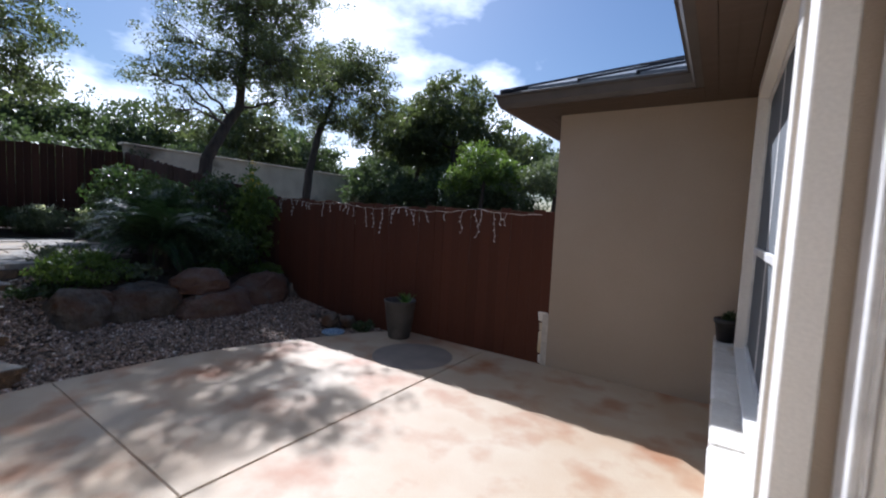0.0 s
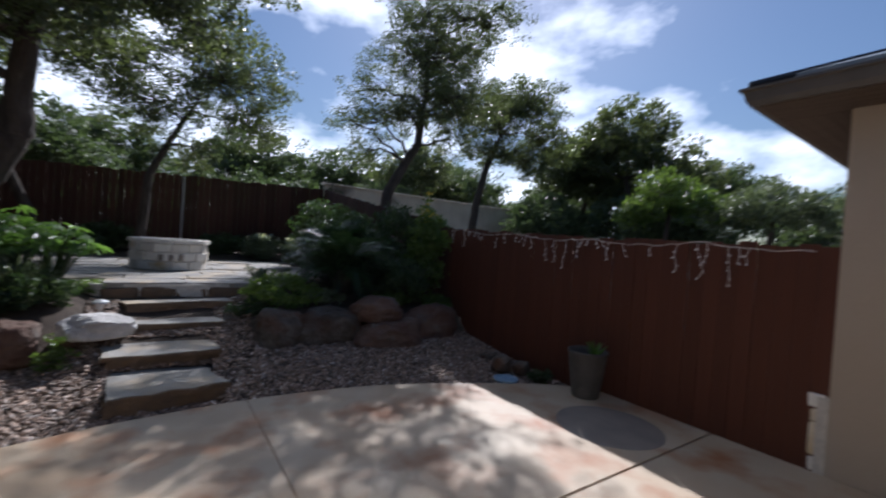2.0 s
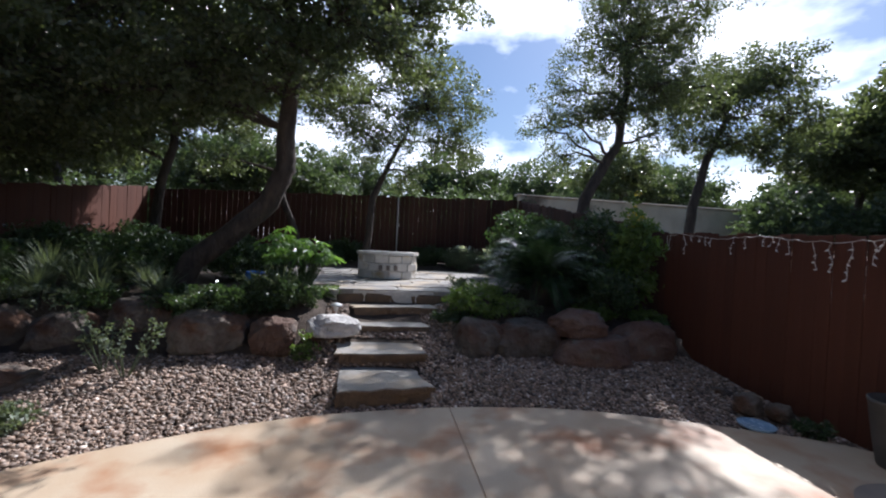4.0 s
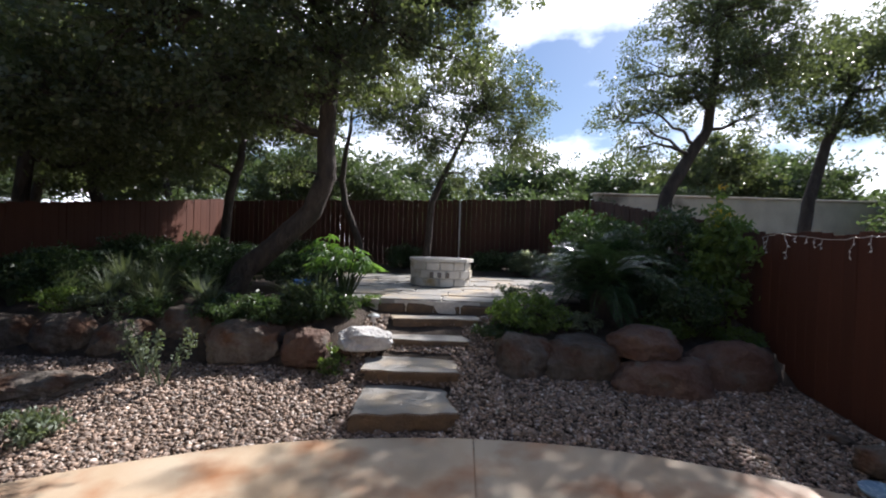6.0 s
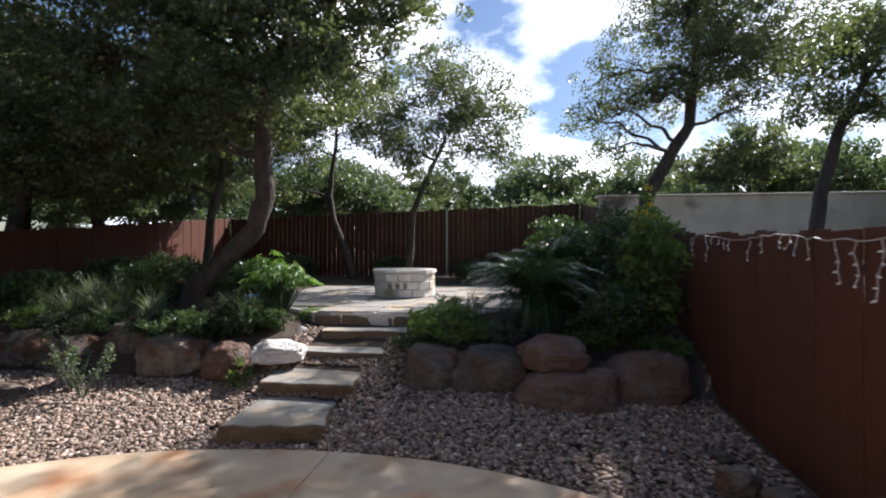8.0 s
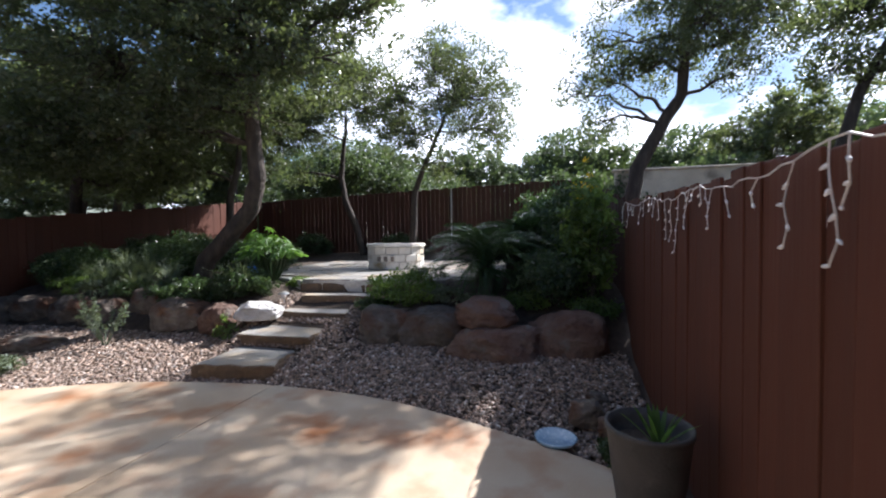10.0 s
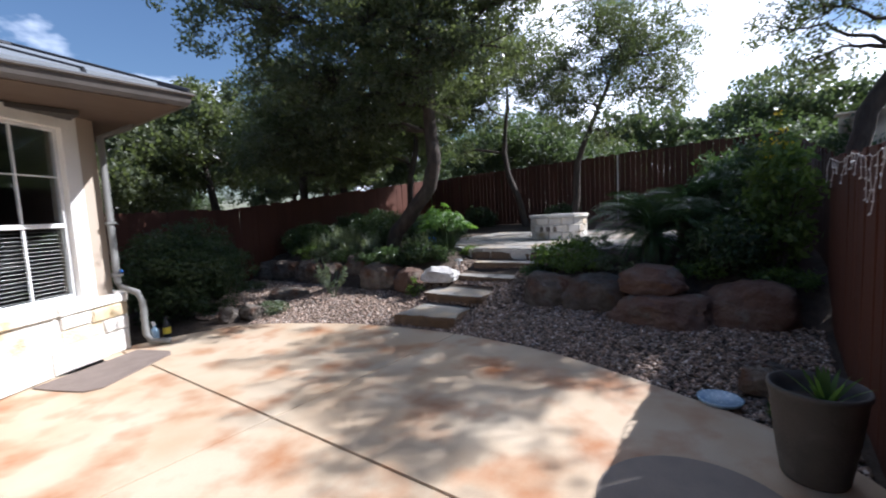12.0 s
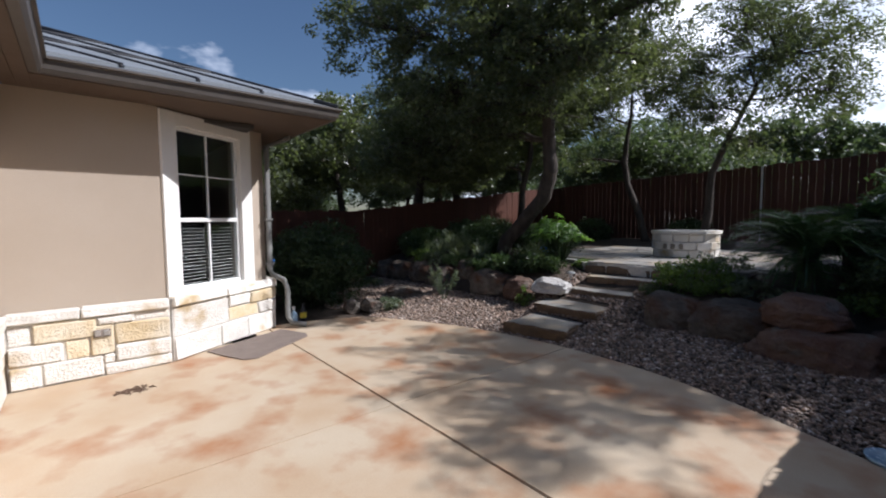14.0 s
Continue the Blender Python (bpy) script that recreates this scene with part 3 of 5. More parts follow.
    tube(bm, [(c.x - 0.36, c.y - 0.02, 2.93), (c.x - 0.33, c.y - 0.02, 2.82), (c.x, c.y, 2.66), (c.x, c.y, 0.88), (c.x - 0.03, c.y + 0.02, 0.80), (c.x - 0.16, c.y + 0.10, 0.72), (c.x - 0.20, c.y + 0.12, 0.60),
              (c.x - 0.20, c.y + 0.12, 0.16), (c.x - 0.24, c.y + 0.16, 0.07), (c.x - 0.42, c.y + 0.26, 0.04)], [0.04] * 10, 10)
    part("pipe", bm, "downpipe", dp, smooth=True)
    for z in (0.95, 1.6):
        part("strap", boxes(((c.x - 0.05, c.y - 0.05, z), (c.x + 0.05, c.y + 0.05, z + 0.03))), "downpipe", dp)
    part("hose_tag", boxes(((c.x - 0.05, c.y + 0.03, 1.0), (c.x - 0.03, c.y + 0.06, 1.03))), "blue", dp, "small blue tag")


build_roofs()


def stonework(name, m, length, height, seed, label, cap=0.12, depth=0.10):
    """A wainscot of separate ashlar stones in the wall frame m (x along, -y outwards)."""
    rng = random.Random(seed)
    w = thing(name, label=label, category="stone base", kind="structure")
    part("mortar_bed", boxes(((0, -depth + 0.03, -0.08), (length, 0.0, height - 0.02)), m=m), "mortar", w)
    rows, z = [], 0.0
    while z < height - cap - 0.05:
        h = rng.choice((0.12, 0.16, 0.21, 0.27))
        if height - cap - z - h < 0.1:
            h = height - cap - z
        rows.append((z, h, False))
        z += h
    rows.append((height - cap, cap, True))
    for z, h, top in rows:
        x = 0.0
        while x < length - 0.02:
            l = rng.uniform(0.45, 0.85) if top else rng.uniform(0.26, 0.85)
            if length - x - l < 0.15:
                l = length - x
            out = depth + (0.03 if top else rng.uniform(-0.012, 0.012))
            bm = bmesh.new()
            box(bm, (x + 0.005, -out, z + 0.005), (x + l - 0.005, -0.01, z + h - 0.005), 0.012)
            for v in bm.verts:
                v.co += Vector((rng.uniform(-1, 1), rng.uniform(-1, 1), rng.uniform(-1, 1))) * 0.005
                v.co = m @ v.co
            part("stone", bm, "limestone_gold" if (not top and rng.random() < 0.24) else "limestone", w)
            x += l
    return w


def laid_stones(name, m, length, height, layout, label, depth=0.10, seed=1):
    """A wainscot whose stones are laid out as x0, x1, z0, z1 and a golden or white face."""
    rng = random.Random(seed)
    w = thing(name, label=label, category="stone base", kind="structure")
    part("mortar_bed", boxes(((0, -depth + 0.020, -0.08), (length, 0.0, height - 0.02)), m=m), "mortar", w)
    for x0, x1, z0, z1, gold in layout:
        out = depth + (0.03 if z1 >= height else rng.uniform(-0.012, 0.014))
        bm = bmesh.new()
        box(bm, (x0 + 0.005, -out, z0 + 0.005), (x1 - 0.005, -0.01, z1 - 0.005), 0.016)
        for v in bm.verts:
            v.co += Vector((rng.uniform(-1, 1), rng.uniform(-1, 1), rng.uniform(-1, 1))) * 0.007
            v.co = m @ v.co
        part("stone", bm, "limestone_gold" if gold else "limestone", w)
    return w


SOUTH = Matrix(((-1, 0, 0, 0.08), (0, -1, 0, -1.54), (0, 0, 1, 0), (0, 0, 0, 1)))
laid_stones("stone_base_south", SOUTH, 1.30, 0.74, [
    (0, 0.54, 0.62, 0.74, 0), (0.54, 1.30, 0.62, 0.74, 0), (0, 0.18, 0.42, 0.62, 0), (0.18, 0.66, 0.42, 0.62, 1), (0.66, 0.98, 0.53, 0.62, 0),
    (0.98, 1.30, 0.53, 0.62, 0), (0.80, 1.30, 0.30, 0.53, 1), (0.60, 0.80, 0.22, 0.53, 1), (0, 0.40, 0.22, 0.42, 0), (0.40, 0.60, 0.22, 0.42, 1),
    (0, 0.23, 0, 0.22, 0), (0.23, 0.70, 0, 0.22, 0), (0.80, 1.30, 0.12, 0.30, 0), (0.70, 0.80, 0.12, 0.22, 0), (0.70, 1.30, 0, 0.12, 0)], "white and golden limestone base under the stucco wall")
laid_stones("stone_base_bay", BAY, BAY_L + 0.08, 0.74, [
    (0, 0.75, 0.62, 0.74, 0), (0.75, BAY_L + 0.08, 0.62, 0.74, 0), (0, 0.78, 0.27, 0.62, 0), (0.78, 1.15, 0.47, 0.62, 0), (1.15, BAY_L + 0.08, 0.45, 0.62, 1),
    (0.78, 1.30, 0.28, 0.47, 1), (1.30, BAY_L + 0.08, 0.28, 0.45, 0), (0, 0.65, 0, 0.27, 0), (0.65, 1.10, 0, 0.28, 0), (1.10, BAY_L + 0.08, 0, 0.28, 0)], "white limestone base under the bay window")
SIDE = Matrix(((0, 1, 0, -2.56), (-1, 0, 0, -2.33), (0, 0, 1, 0), (0, 0, 0, 1)))
stonework("stone_base_side", SIDE, 2.5, 0.74, 12, "white limestone base of the side wall")
EASTL = Matrix(((0, 1, 0, 0.18), (1, 0, 0, 1.75), (0, 0, 1, 0), (0, 0, 0, 1)))
stonework("stone_base_east", EASTL, 3.0, 0.69, 21, "white limestone ledge under the wide window", 0.07, 0.14)
EASTS = Matrix(((0, 1, 0, 0.18), (1, 0, 0, -1.40), (0, 0, 1, 0), (0, 0, 0, 1)))
stonework("stone_base_corner", EASTS, 1.55, 0.74, 25, "white limestone base beside the door")
WEST = Matrix(((0, 1, 0, -1.60), (-1, 0, 0, 7.8), (0, 0, 1, 0), (0, 0, 0, 1)))
stonework("stone_base_wing", WEST, 3.08, 0.62, 31, "white limestone base of the wing's side wall")


# ---- fences ----
def board_mesh(name, w, h, t, mat):
    bm = boxes(((-w / 2, -t / 2, 0), (w / 2, t / 2, h)), bevel=0.003)
    me = bpy.data.meshes.new(name)
    bm.to_mesh(me)
    bm.free()
    me.materials.append(M[mat])
    return me


def build_fence(name, a, b, top, base, label, mat, pitch=0.142, gap=0.0006, seed=1):
    """Upright boards on rails from a to b; top and base: functions of the share of the way."""
    rng = random.Random(seed)
    a, b = Vector((*a, 0)), Vector((*b, 0))
    d = (b - a).normalized()
    length = (b - a).length
    n = round(length / pitch)
    f = thing(name, label=label, category="fence", kind="structure")
    turn = math.atan2(d.y, d.x)
    me = board_mesh("board", pitch - gap, 1.0, 0.018, mat)
    for i in range(n):
        k = (i + 0.5) / n
        p = a + d * (k * length)
        z0, z1 = base(k), top(k) + rng.uniform(-0.022, 0.022)
        m = Matrix.Translation((p.x, p.y, z0)) @ Euler((rng.uniform(-0.006, 0.006), 0, turn + rng.uniform(-0.004, 0.004))).to_matrix().to_4x4() @ Matrix.Diagonal((1, 1, z1 - z0, 1))
        o = new("board", me)
        o.parent = f
        o.matrix_world = m
    side = Vector((d.y, -d.x, 0))
    for h in (0.25, 0.85, 1.5):
        p, q = a + side * 0.045, b + side * 0.045
        bmr = bmesh.new()
        tube(bmr, [(p.x, p.y, base(0) + h * (top(0) - base(0)) / 1.78), (q.x, q.y, base(1) + h * (top(1) - base(1)) / 1.78)], [0.04, 0.04], 4)
        part("rail", bmr, mat, f)
    return f


# near fence, dropping with the land; boards face the garden
near_top = lambda k: 1.80 + 0.10 * max(0, (k - 0.45)) / 0.55
build_fence("fence_near", (-1.58, 4.745), (-6.90, 4.94), near_top, lambda k: ground_z(-1.62 - 5.33 * k, 4.7) - 0.06, "red-stained cedar board fence hung with icicle lights", "cedar", seed=3)
build_fence("fence_side", (-6.93, 4.97), (-13.8, 4.97), lambda k: 1.92 + 1.13 * k, lambda k: ground_z(-6.95 - 6.85 * k, 4.7) - 0.02, "brown-stained cedar fence climbing beside the raised bed", "cedar_old", seed=4)
back_top = lambda k: 3.05 - 0.34 * k
build_fence("fence_back", (-13.84, 4.95), (-13.84, -5.60), back_top, lambda k: 0.97, "dark brown cedar back fence with narrow gaps", "cedar_old", 0.142, 0.006, 5)
south_top = lambda k: 2.74 - 0.90 * min(k / 0.70, 1)
build_fence("fence_south", (-13.80, -5.62), (-2.60, -5.62), south_top, lambda k: ground_z(-13.8 + 11.2 * k, -5.6) - 0.05, "red-brown cedar fence dropping with the land behind the bed", "cedar", seed=6)
for y in (1.19,):
    bm = bmesh.new()
    zt = back_top((4.95 - y) / 10.55)
    tube(bm, [(-13.80, y, 0.9), (-13.80, y, zt - 0.03)], [0.02, 0.02], 8)
    tagged(link("fence_post", bm, "steel"), "galvanised steel post against the back fence", "post", "fence posts")


# ---- gravel, boulders, steps, terrace ----
# each tread: front left, front right, back right, back left corner, and its height
STEPS = [(((-5.03, 0.13), (-5.14, 1.09), (-5.84, 0.94), (-5.85, 0.12)), 0.135), (((-5.83, 0.08), (-5.86, 1.11), (-6.40, 1.04), (-6.41, 0.02)), 0.29),
         (((-6.53, 0.15), (-6.57, 1.24), (-7.12, 1.14), (-7.14, 0.08)), 0.45), (((-7.08, 0.20), (-7.12, 1.42), (-7.62, 1.34), (-7.66, 0.10)), 0.61)]


def build_gravel():
    rng = np.random.default_rng(7)
    phi = (1 + 5 ** 0.5) / 2
    ico_v = np.array([(-1, phi, 0), (1, phi, 0), (-1, -phi, 0), (1, -phi, 0), (0, -1, phi), (0, 1, phi), (0, -1, -phi), (0, 1, -phi),
                      (phi, 0, -1), (phi, 0, 1), (-phi, 0, -1), (-phi, 0, 1)]) / 1.9
    ico_f = np.array([(0, 11, 5), (0, 5, 1), (0, 1, 7), (0, 7, 10), (0, 10, 11), (1, 5, 9), (5, 11, 4), (11, 10, 2), (10, 7, 6), (7, 1, 8),
                      (3, 9, 4), (3, 4, 2), (3, 2, 6), (3, 6, 8), (3, 8, 9), (4, 9, 5), (2, 4, 11), (6, 2, 10), (8, 6, 7), (9, 8, 1)])
    pts = []
    while len(pts) < 46000:
        x, y = rng.uniform(-7.4, -3.2), rng.uniform(-5.5, 4.86)
        if y > 4.66 - (x + 1.58) * 0.0366:
            continue
        if y > -2.2 and x > edge_x(y) - 0.03:
            continue
        if y <= -2.2 and x > -4.2 + 0.5 * noise.noise(Vector((y, 0, 0))):
            continue
        if x < -6.35 and not -0.15 < y < 1.62:
            continue
        if any(min(p[0] for p in c) < x < max(p[0] for p in c) - 0.08 and 0.14 < y < c[1][1] - 0.08 for c, z in STEPS):
            continue
        pts.append((x, y))
    vs, fs = [], []
    for i, (x, y) in enumerate(pts):
        s = 0.0136 * rng.lognormal(0, 0.36)
        q = ico_v * (1 + rng.uniform(-0.22, 0.22, (12, 1))) * s * np.array((rng.uniform(0.9, 1.5), rng.uniform(0.8, 1.2), rng.uniform(0.5, 0.8)))
        a = rng.uniform(0, 6.28)
        c, n_ = math.cos(a), math.sin(a)
        q = q @ np.array(((c, n_, 0), (-n_, c, 0), (0, 0, 1)))
        tilt = rng.uniform(-0.5, 0.5)
        q = q @ np.array(((1, 0, 0), (0, math.cos(tilt), math.sin(tilt)), (0, -math.sin(tilt), math.cos(tilt))))
        vs.append(q + (x, y, ground_z(x, y) + 0.012 + rng.uniform(0, 0.022)))
        fs.append(ico_f + 12 * i)
    g = cloud_of("gravel", np.vstack(vs), np.vstack(fs), "gravel")
    tagged(g, "rounded pinkish tan river gravel beside the patio", "gravel", kind="stuff")


build_gravel()


def boulder(at, size, seed, mat, label, turn=0.0, name="boulder"):
    """A rough boulder: a sphere squared off by random flats and noise."""
    rng = random.Random(seed)
    bm = bmesh.new()
    bmesh.ops.create_icosphere(bm, subdivisions=5, radius=1.0)
    flats = []
    for ax in ((1, 0, 0), (-1, 0, 0), (0, 1, 0), (0, -1, 0), (0, 0, 1)):
        d = Vector(ax) + Vector((rng.uniform(-1, 1), rng.uniform(-1, 1), rng.uniform(-1, 1))) * 0.22
        flats.append((d.normalized(), rng.uniform(0.84, 0.96)))
    for _ in range(11):
        flats.append((Vector((rng.uniform(-1, 1), rng.uniform(-1, 1), rng.uniform(-0.2, 1))).normalized(), rng.uniform(0.84, 1.02)))
    off = Vector((seed * 3.1, seed * 1.7, 0))
    e = rng.uniform(2.6, 3.6)
    for v in bm.verts:
        p = v.co / (abs(v.co.x) ** e + abs(v.co.y) ** e + abs(v.co.z) ** e) ** (1 / e)
        p.x *= 1 - 0.12 * p.z
        p.y *= 1 - 0.10 * p.z
        for n_, d in flats:
            k = p.dot(n_)
            if k > d:
                p -= n_ * (k - d)
        p *= 1 + 0.07 * noise.noise(p * 1.1 + off) + 0.08 * noise.noise(p * 2.4 + off) + 0.06 * noise.noise(p * 6 + off) + 0.03 * noise.noise(p * 15 + off)
        v.co = Vector((p.x * size[0] * 0.55, p.y * size[1] * 0.55, p.z * size[2] * 0.55))
    ob = link(name, bm, mat, smooth=True)
    ob.matrix_world = pose(*at, 0, 0, turn)
    return tagged(ob, label, "boulder", "boulders edging the raised bed")


G = "weathered grey-brown limestone boulder in the gravel"
R = "reddish-brown sandstone boulder at the raised bed"
for at, size, seed, mat, lab, turn in (
        ((-6.50, 1.88, 0.31), (0.54, 0.66, 0.56), 1, "boulder", G, 6), ((-6.50, 2.58, 0.28), (0.60, 0.88, 0.54), 2, "boulder", G, -5),
        ((-6.34, 3.22, 0.57), (0.50, 0.72, 0.34), 3, "boulder_red", "small reddish boulder resting on a larger one", 5),
        ((-6.20, 3.36, 0.17), (0.62, 1.06, 0.56), 4, "boulder_red", R, 0), ((-6.42, 4.24, 0.24), (0.62, 0.94, 0.66), 5, "boulder_red", "large brown boulder beside the red fence", 4),
        ((-6.38, 0.0, 0.50), (0.44, 0.58, 0.24), 6, "boulder_white", "pale whitish boulder beside the stone steps", 12),
        ((-6.42, -0.70, 0.36), (0.46, 0.52, 0.42), 7, "boulder_red", R, -5), ((-6.52, -1.45, 0.36), (0.54, 0.84, 0.50), 8, "boulder", G, 8),
        ((-6.80, -2.30, 0.50), (0.5, 0.72, 0.46), 9, "boulder", G, 0), ((-6.60, -3.00, 0.34), (0.5, 0.68, 0.44), 10, "boulder", G, 20),
        ((-6.60, -3.72, 0.36), (0.52, 0.72, 0.48), 11, "boulder", G, -12), ((-6.55, -4.45, 0.36), (0.5, 0.7, 0.44), 12, "boulder", G, 4),
        ((-5.55, -3.05, 0.10), (0.5, 0.75, 0.22), 13, "boulder", "low flat grey boulder in the gravel", 8), ((-6.5, -5.10, 0.34), (0.6, 0.56, 0.5), 14, "boulder", G, 30),
        ((-6.60, -0.10, 0.30), (0.5, 0.5, 0.34), 15, "boulder_red", "brown boulder under the pale rock", 0),
        ((-4.45, -2.55, 0.02), (0.30, 0.42, 0.26), 16, "boulder", "small grey rock at the patio edge", 0), ((-4.2, -2.75, 0.02), (0.26, 0.3, 0.24), 17, "boulder", "small grey rock at the patio edge", 40),
        ((-4.75, 4.28, 0.08), (0.22, 0.26, 0.2), 18, "boulder", "small rough rock near the pot", 0), ((-4.55, 4.45, 0.06), (0.2, 0.22, 0.16), 19, "boulder", "small rock near the pot", 0),
        ((-5.2, 4.40, 0.02), (0.15, 0.2, 0.12), 20, "boulder", "small rough rock near the fence", 0),
        ((-5.72, 4.52, 0.03), (0.11, 0.12, 0.09), 21, "boulder_white", "small pale rock near the fence", 20), ((-5.95, 4.70, 0.06), (0.10, 0.11, 0.08), 22, "boulder_white", "small pale rock near the fence", 50)):
    boulder(at, size, seed, mat, lab, turn)


def slab_outline(x0, x1, y0, y1, seed, cut=0.05):
    return quad_outline([(x0, y0), (x1, y0), (x1, y1), (x0, y1)], seed, cut)


def quad_outline(corners, seed, cut=0.05, n=6):
    """A rough-edged outline round four corners."""
    rng = random.Random(seed)
    pts = []
    for i in range(4):
        (ax, ay), (bx, by) = corners[i], corners[(i + 1) % 4]
        for k in range(n):
            t = k / n
            pts.append((ax + (bx - ax) * t + rng.uniform(-cut, cut) * 0.6, ay + (by - ay) * t + rng.uniform(-cut, cut) * 0.6))
    return pts


def build_steps():
    for i, (c, z) in enumerate(STEPS):
        s = thing("stone_step", label="grey flagstone step on a brown stone riser", category="step", group="garden steps")
        mx, my = sum(p[0] for p in c) / 4, sum(p[1] for p in c) / 4
        inner = [(mx + (x - mx) * 0.93, my + (y - my) * 0.95) for x, y in c]
        base = prism(bmesh.new(), quad_outline(inner, i + 70, 0.05, 9), z - 0.26, z - 0.042)
        part("riser", base, "stone_side", s, "brown stone riser")
        bm = prism(bmesh.new(), quad_outline(c, i + 40, 0.05, 6), z - 0.045, lambda x, y: z + 0.010 * math.sin(5 * x + 3 * y + i))
        es = [e for e in bm.edges if e.verts[0].co.z > z - 0.03 and e.verts[1].co.z > z - 0.03]
        bmesh.ops.bevel(bm, geom=es, offset=0.008, segments=2, affect="EDGES")
        for f in bm.faces:
            f.material_index = 0 if f.normal.z > 0.4 else 1
        part("tread", bm, ["flagstone", "stone_side"], s)


build_steps()


def build_terrace():
    """Flagstones of the terrace: irregular pieces on a bed, with a stone front edge."""
    t = thing("terrace", label="pale grey flagstone terrace round the fire pit", category="terrace", kind="structure")
    part("terrace_bed", prism(bmesh.new(), [(-7.56, -0.1), (-7.5, 1.0), (-7.62, 2.1), (-8.3, 2.9), (-9.5, 3.3), (-11.2, 3.1), (-12.2, 2.0), (-12.3, -0.6), (-11.0, -1.8), (-9.2, -1.9), (-8.2, -1.2)], 0.4, 0.795), "mortar", t)
    rng = random.Random(11)
    for i in range(9):
        x = -7.55 - 0.55 * i
        w = 0.52 + rng.uniform(-0.03, 0.03)
        y = (-0.05 if i == 0 else max(-1.85, -0.6 - 0.5 * i)) + rng.uniform(-0.1, 0.1)
        end = (1.95 if i == 0 else min(3.1, 2.2 + 0.4 * i))
        while y < end:
            l = rng.uniform(0.5, 0.95)
            z = 0.815 + rng.uniform(-0.006, 0.010)
            bm = prism(bmesh.new(), slab_outline(x - w, x, y, y + l - 0.025, rng.randint(0, 9999), 0.035), z - 0.07, z)
            part("flagstone", bm, "flagstone", t)
            y += l
    for i in range(5):
        y0 = -0.05 + i * 0.4
        bm = bmesh.new()
        box(bm, (-7.66, y0, 0.5), (-7.50, y0 + 0.385, 0.745), 0.02)
        for v in bm.verts:
            v.co += Vector((rng.uniform(-1, 1), rng.uniform(-1, 1), rng.uniform(-1, 1))) * 0.015
        part("edge_stone", bm, "stone_side", t)


build_terrace()


def build_fire_pit():
    p = thing("fire_pit", (-9.95, 0.78, 0.82), label="round pale limestone block fire pit on the terrace", category="fire pit")
    rng = random.Random(2)
    n = 14
    for row in range(3):
        for k in range(n):
            a0 = 2 * math.pi * (k + 0.5 * (row % 2)) / n
            a1 = a0 + 2 * math.pi / n - 0.03
            bm = bmesh.new()
            ro, ri, z0, z1 = 0.61 + rng.uniform(-0.012, 0.012), 0.42, row * 0.155, row * 0.155 + 0.147
            vs = []
            for z in (z0, z1):
                for r, a in ((ri, a0), (ro, a0), (ro, a1), (ri, a1)):
                    vs.append(bm.verts.new((r * math.cos(a), r * math.sin(a), z)))
            for f in ((0, 3, 2, 1), (4, 5, 6, 7), (0, 1, 5, 4), (1, 2, 6, 5), (2, 3, 7, 6), (3, 0, 4, 7)):
                bm.faces.new([vs[i] for i in f])
            bmesh.ops.bevel(bm, geom=bm.edges[:], offset=0.010, segments=1, affect="EDGES")
            part("block", bm, "limestone", p)
    bm = bmesh.new()
    lathe(bm, [(0.44, 0.0), (0.575, 0.0), (0.575, 0.44), (0.44, 0.44)], 28)
    part("mortar_core", bm, "mortar", p)
    for k in range(n // 2):
        a0, a1 = 4 * math.pi * k / n, 4 * math.pi * (k + 1) / n - 0.02
        bm = bmesh.new()
        outl = [(0.64 * math.cos(a0 + (a1 - a0) * i / 4), 0.64 * math.sin(a0 + (a1 - a0) * i / 4)) for i in range(5)]
        outl += [(0.40 * math.cos(a1 - (a1 - a0) * i / 4), 0.40 * math.sin(a1 - (a1 - a0) * i / 4)) for i in range(5)]
        prism(bm, outl, 0.465, 0.525)
        part("cap_stone", bm, "limestone", p)
    bm = bmesh.new()
    lathe(bm, [(0.41, 0.20), (0.41, 0.24), (0.1, 0.27)], 20)
    part("ash_bed", bm, "joint", p, "dark ash and soil")
    for a in (-0.26, -0.02, 0.22):
        part("vent", boxes(((0.585, -0.035, 0.17), (0.632, 0.035, 0.27)), m=pose(0, 0, 0, 0, 0, math.degrees(a))), "stain", p, "small square vent")


build_fire_pit()


# ---- trees ----
def leaf_cloud(rng, centres, spread, per, length, width, droop=0.0):
    """Small pointed leaves round each centre: vertices and quads."""
    n = len(centres) * per
    c = np.repeat(np.asarray(centres), per, axis=0)
    sp = np.repeat(np.broadcast_to(np.asarray(spread, float), (len(centres),)), per)[:, None]
    d = rng.normal(size=(n, 3))
    d /= np.linalg.norm(d, axis=1)[:, None]
    c = c + d * sp * rng.uniform(0.15, 1.0, (n, 1)) ** 0.6 * np.array((1, 1, 0.7))
    u = rng.normal(size=(n, 3)) + d * 0.7 + (0, 0, -droop)
    u /= np.linalg.norm(u, axis=1)[:, None]
    w = np.cross(u, rng.normal(size=(n, 3)))
    w /= np.linalg.norm(w, axis=1)[:, None]
    s = rng.uniform(0.7, 1.3, (n, 1))
    l, b = u * length * s, w * width * s * 0.5
    nrm = np.cross(u, w) * width * 0.25
    v = np.stack((c - l * 0.5, c + b + nrm, c + l * 0.5, c - b + nrm), axis=1).reshape(-1, 3)
    f = np.arange(n * 4).reshape(-1, 4)
    return v, f


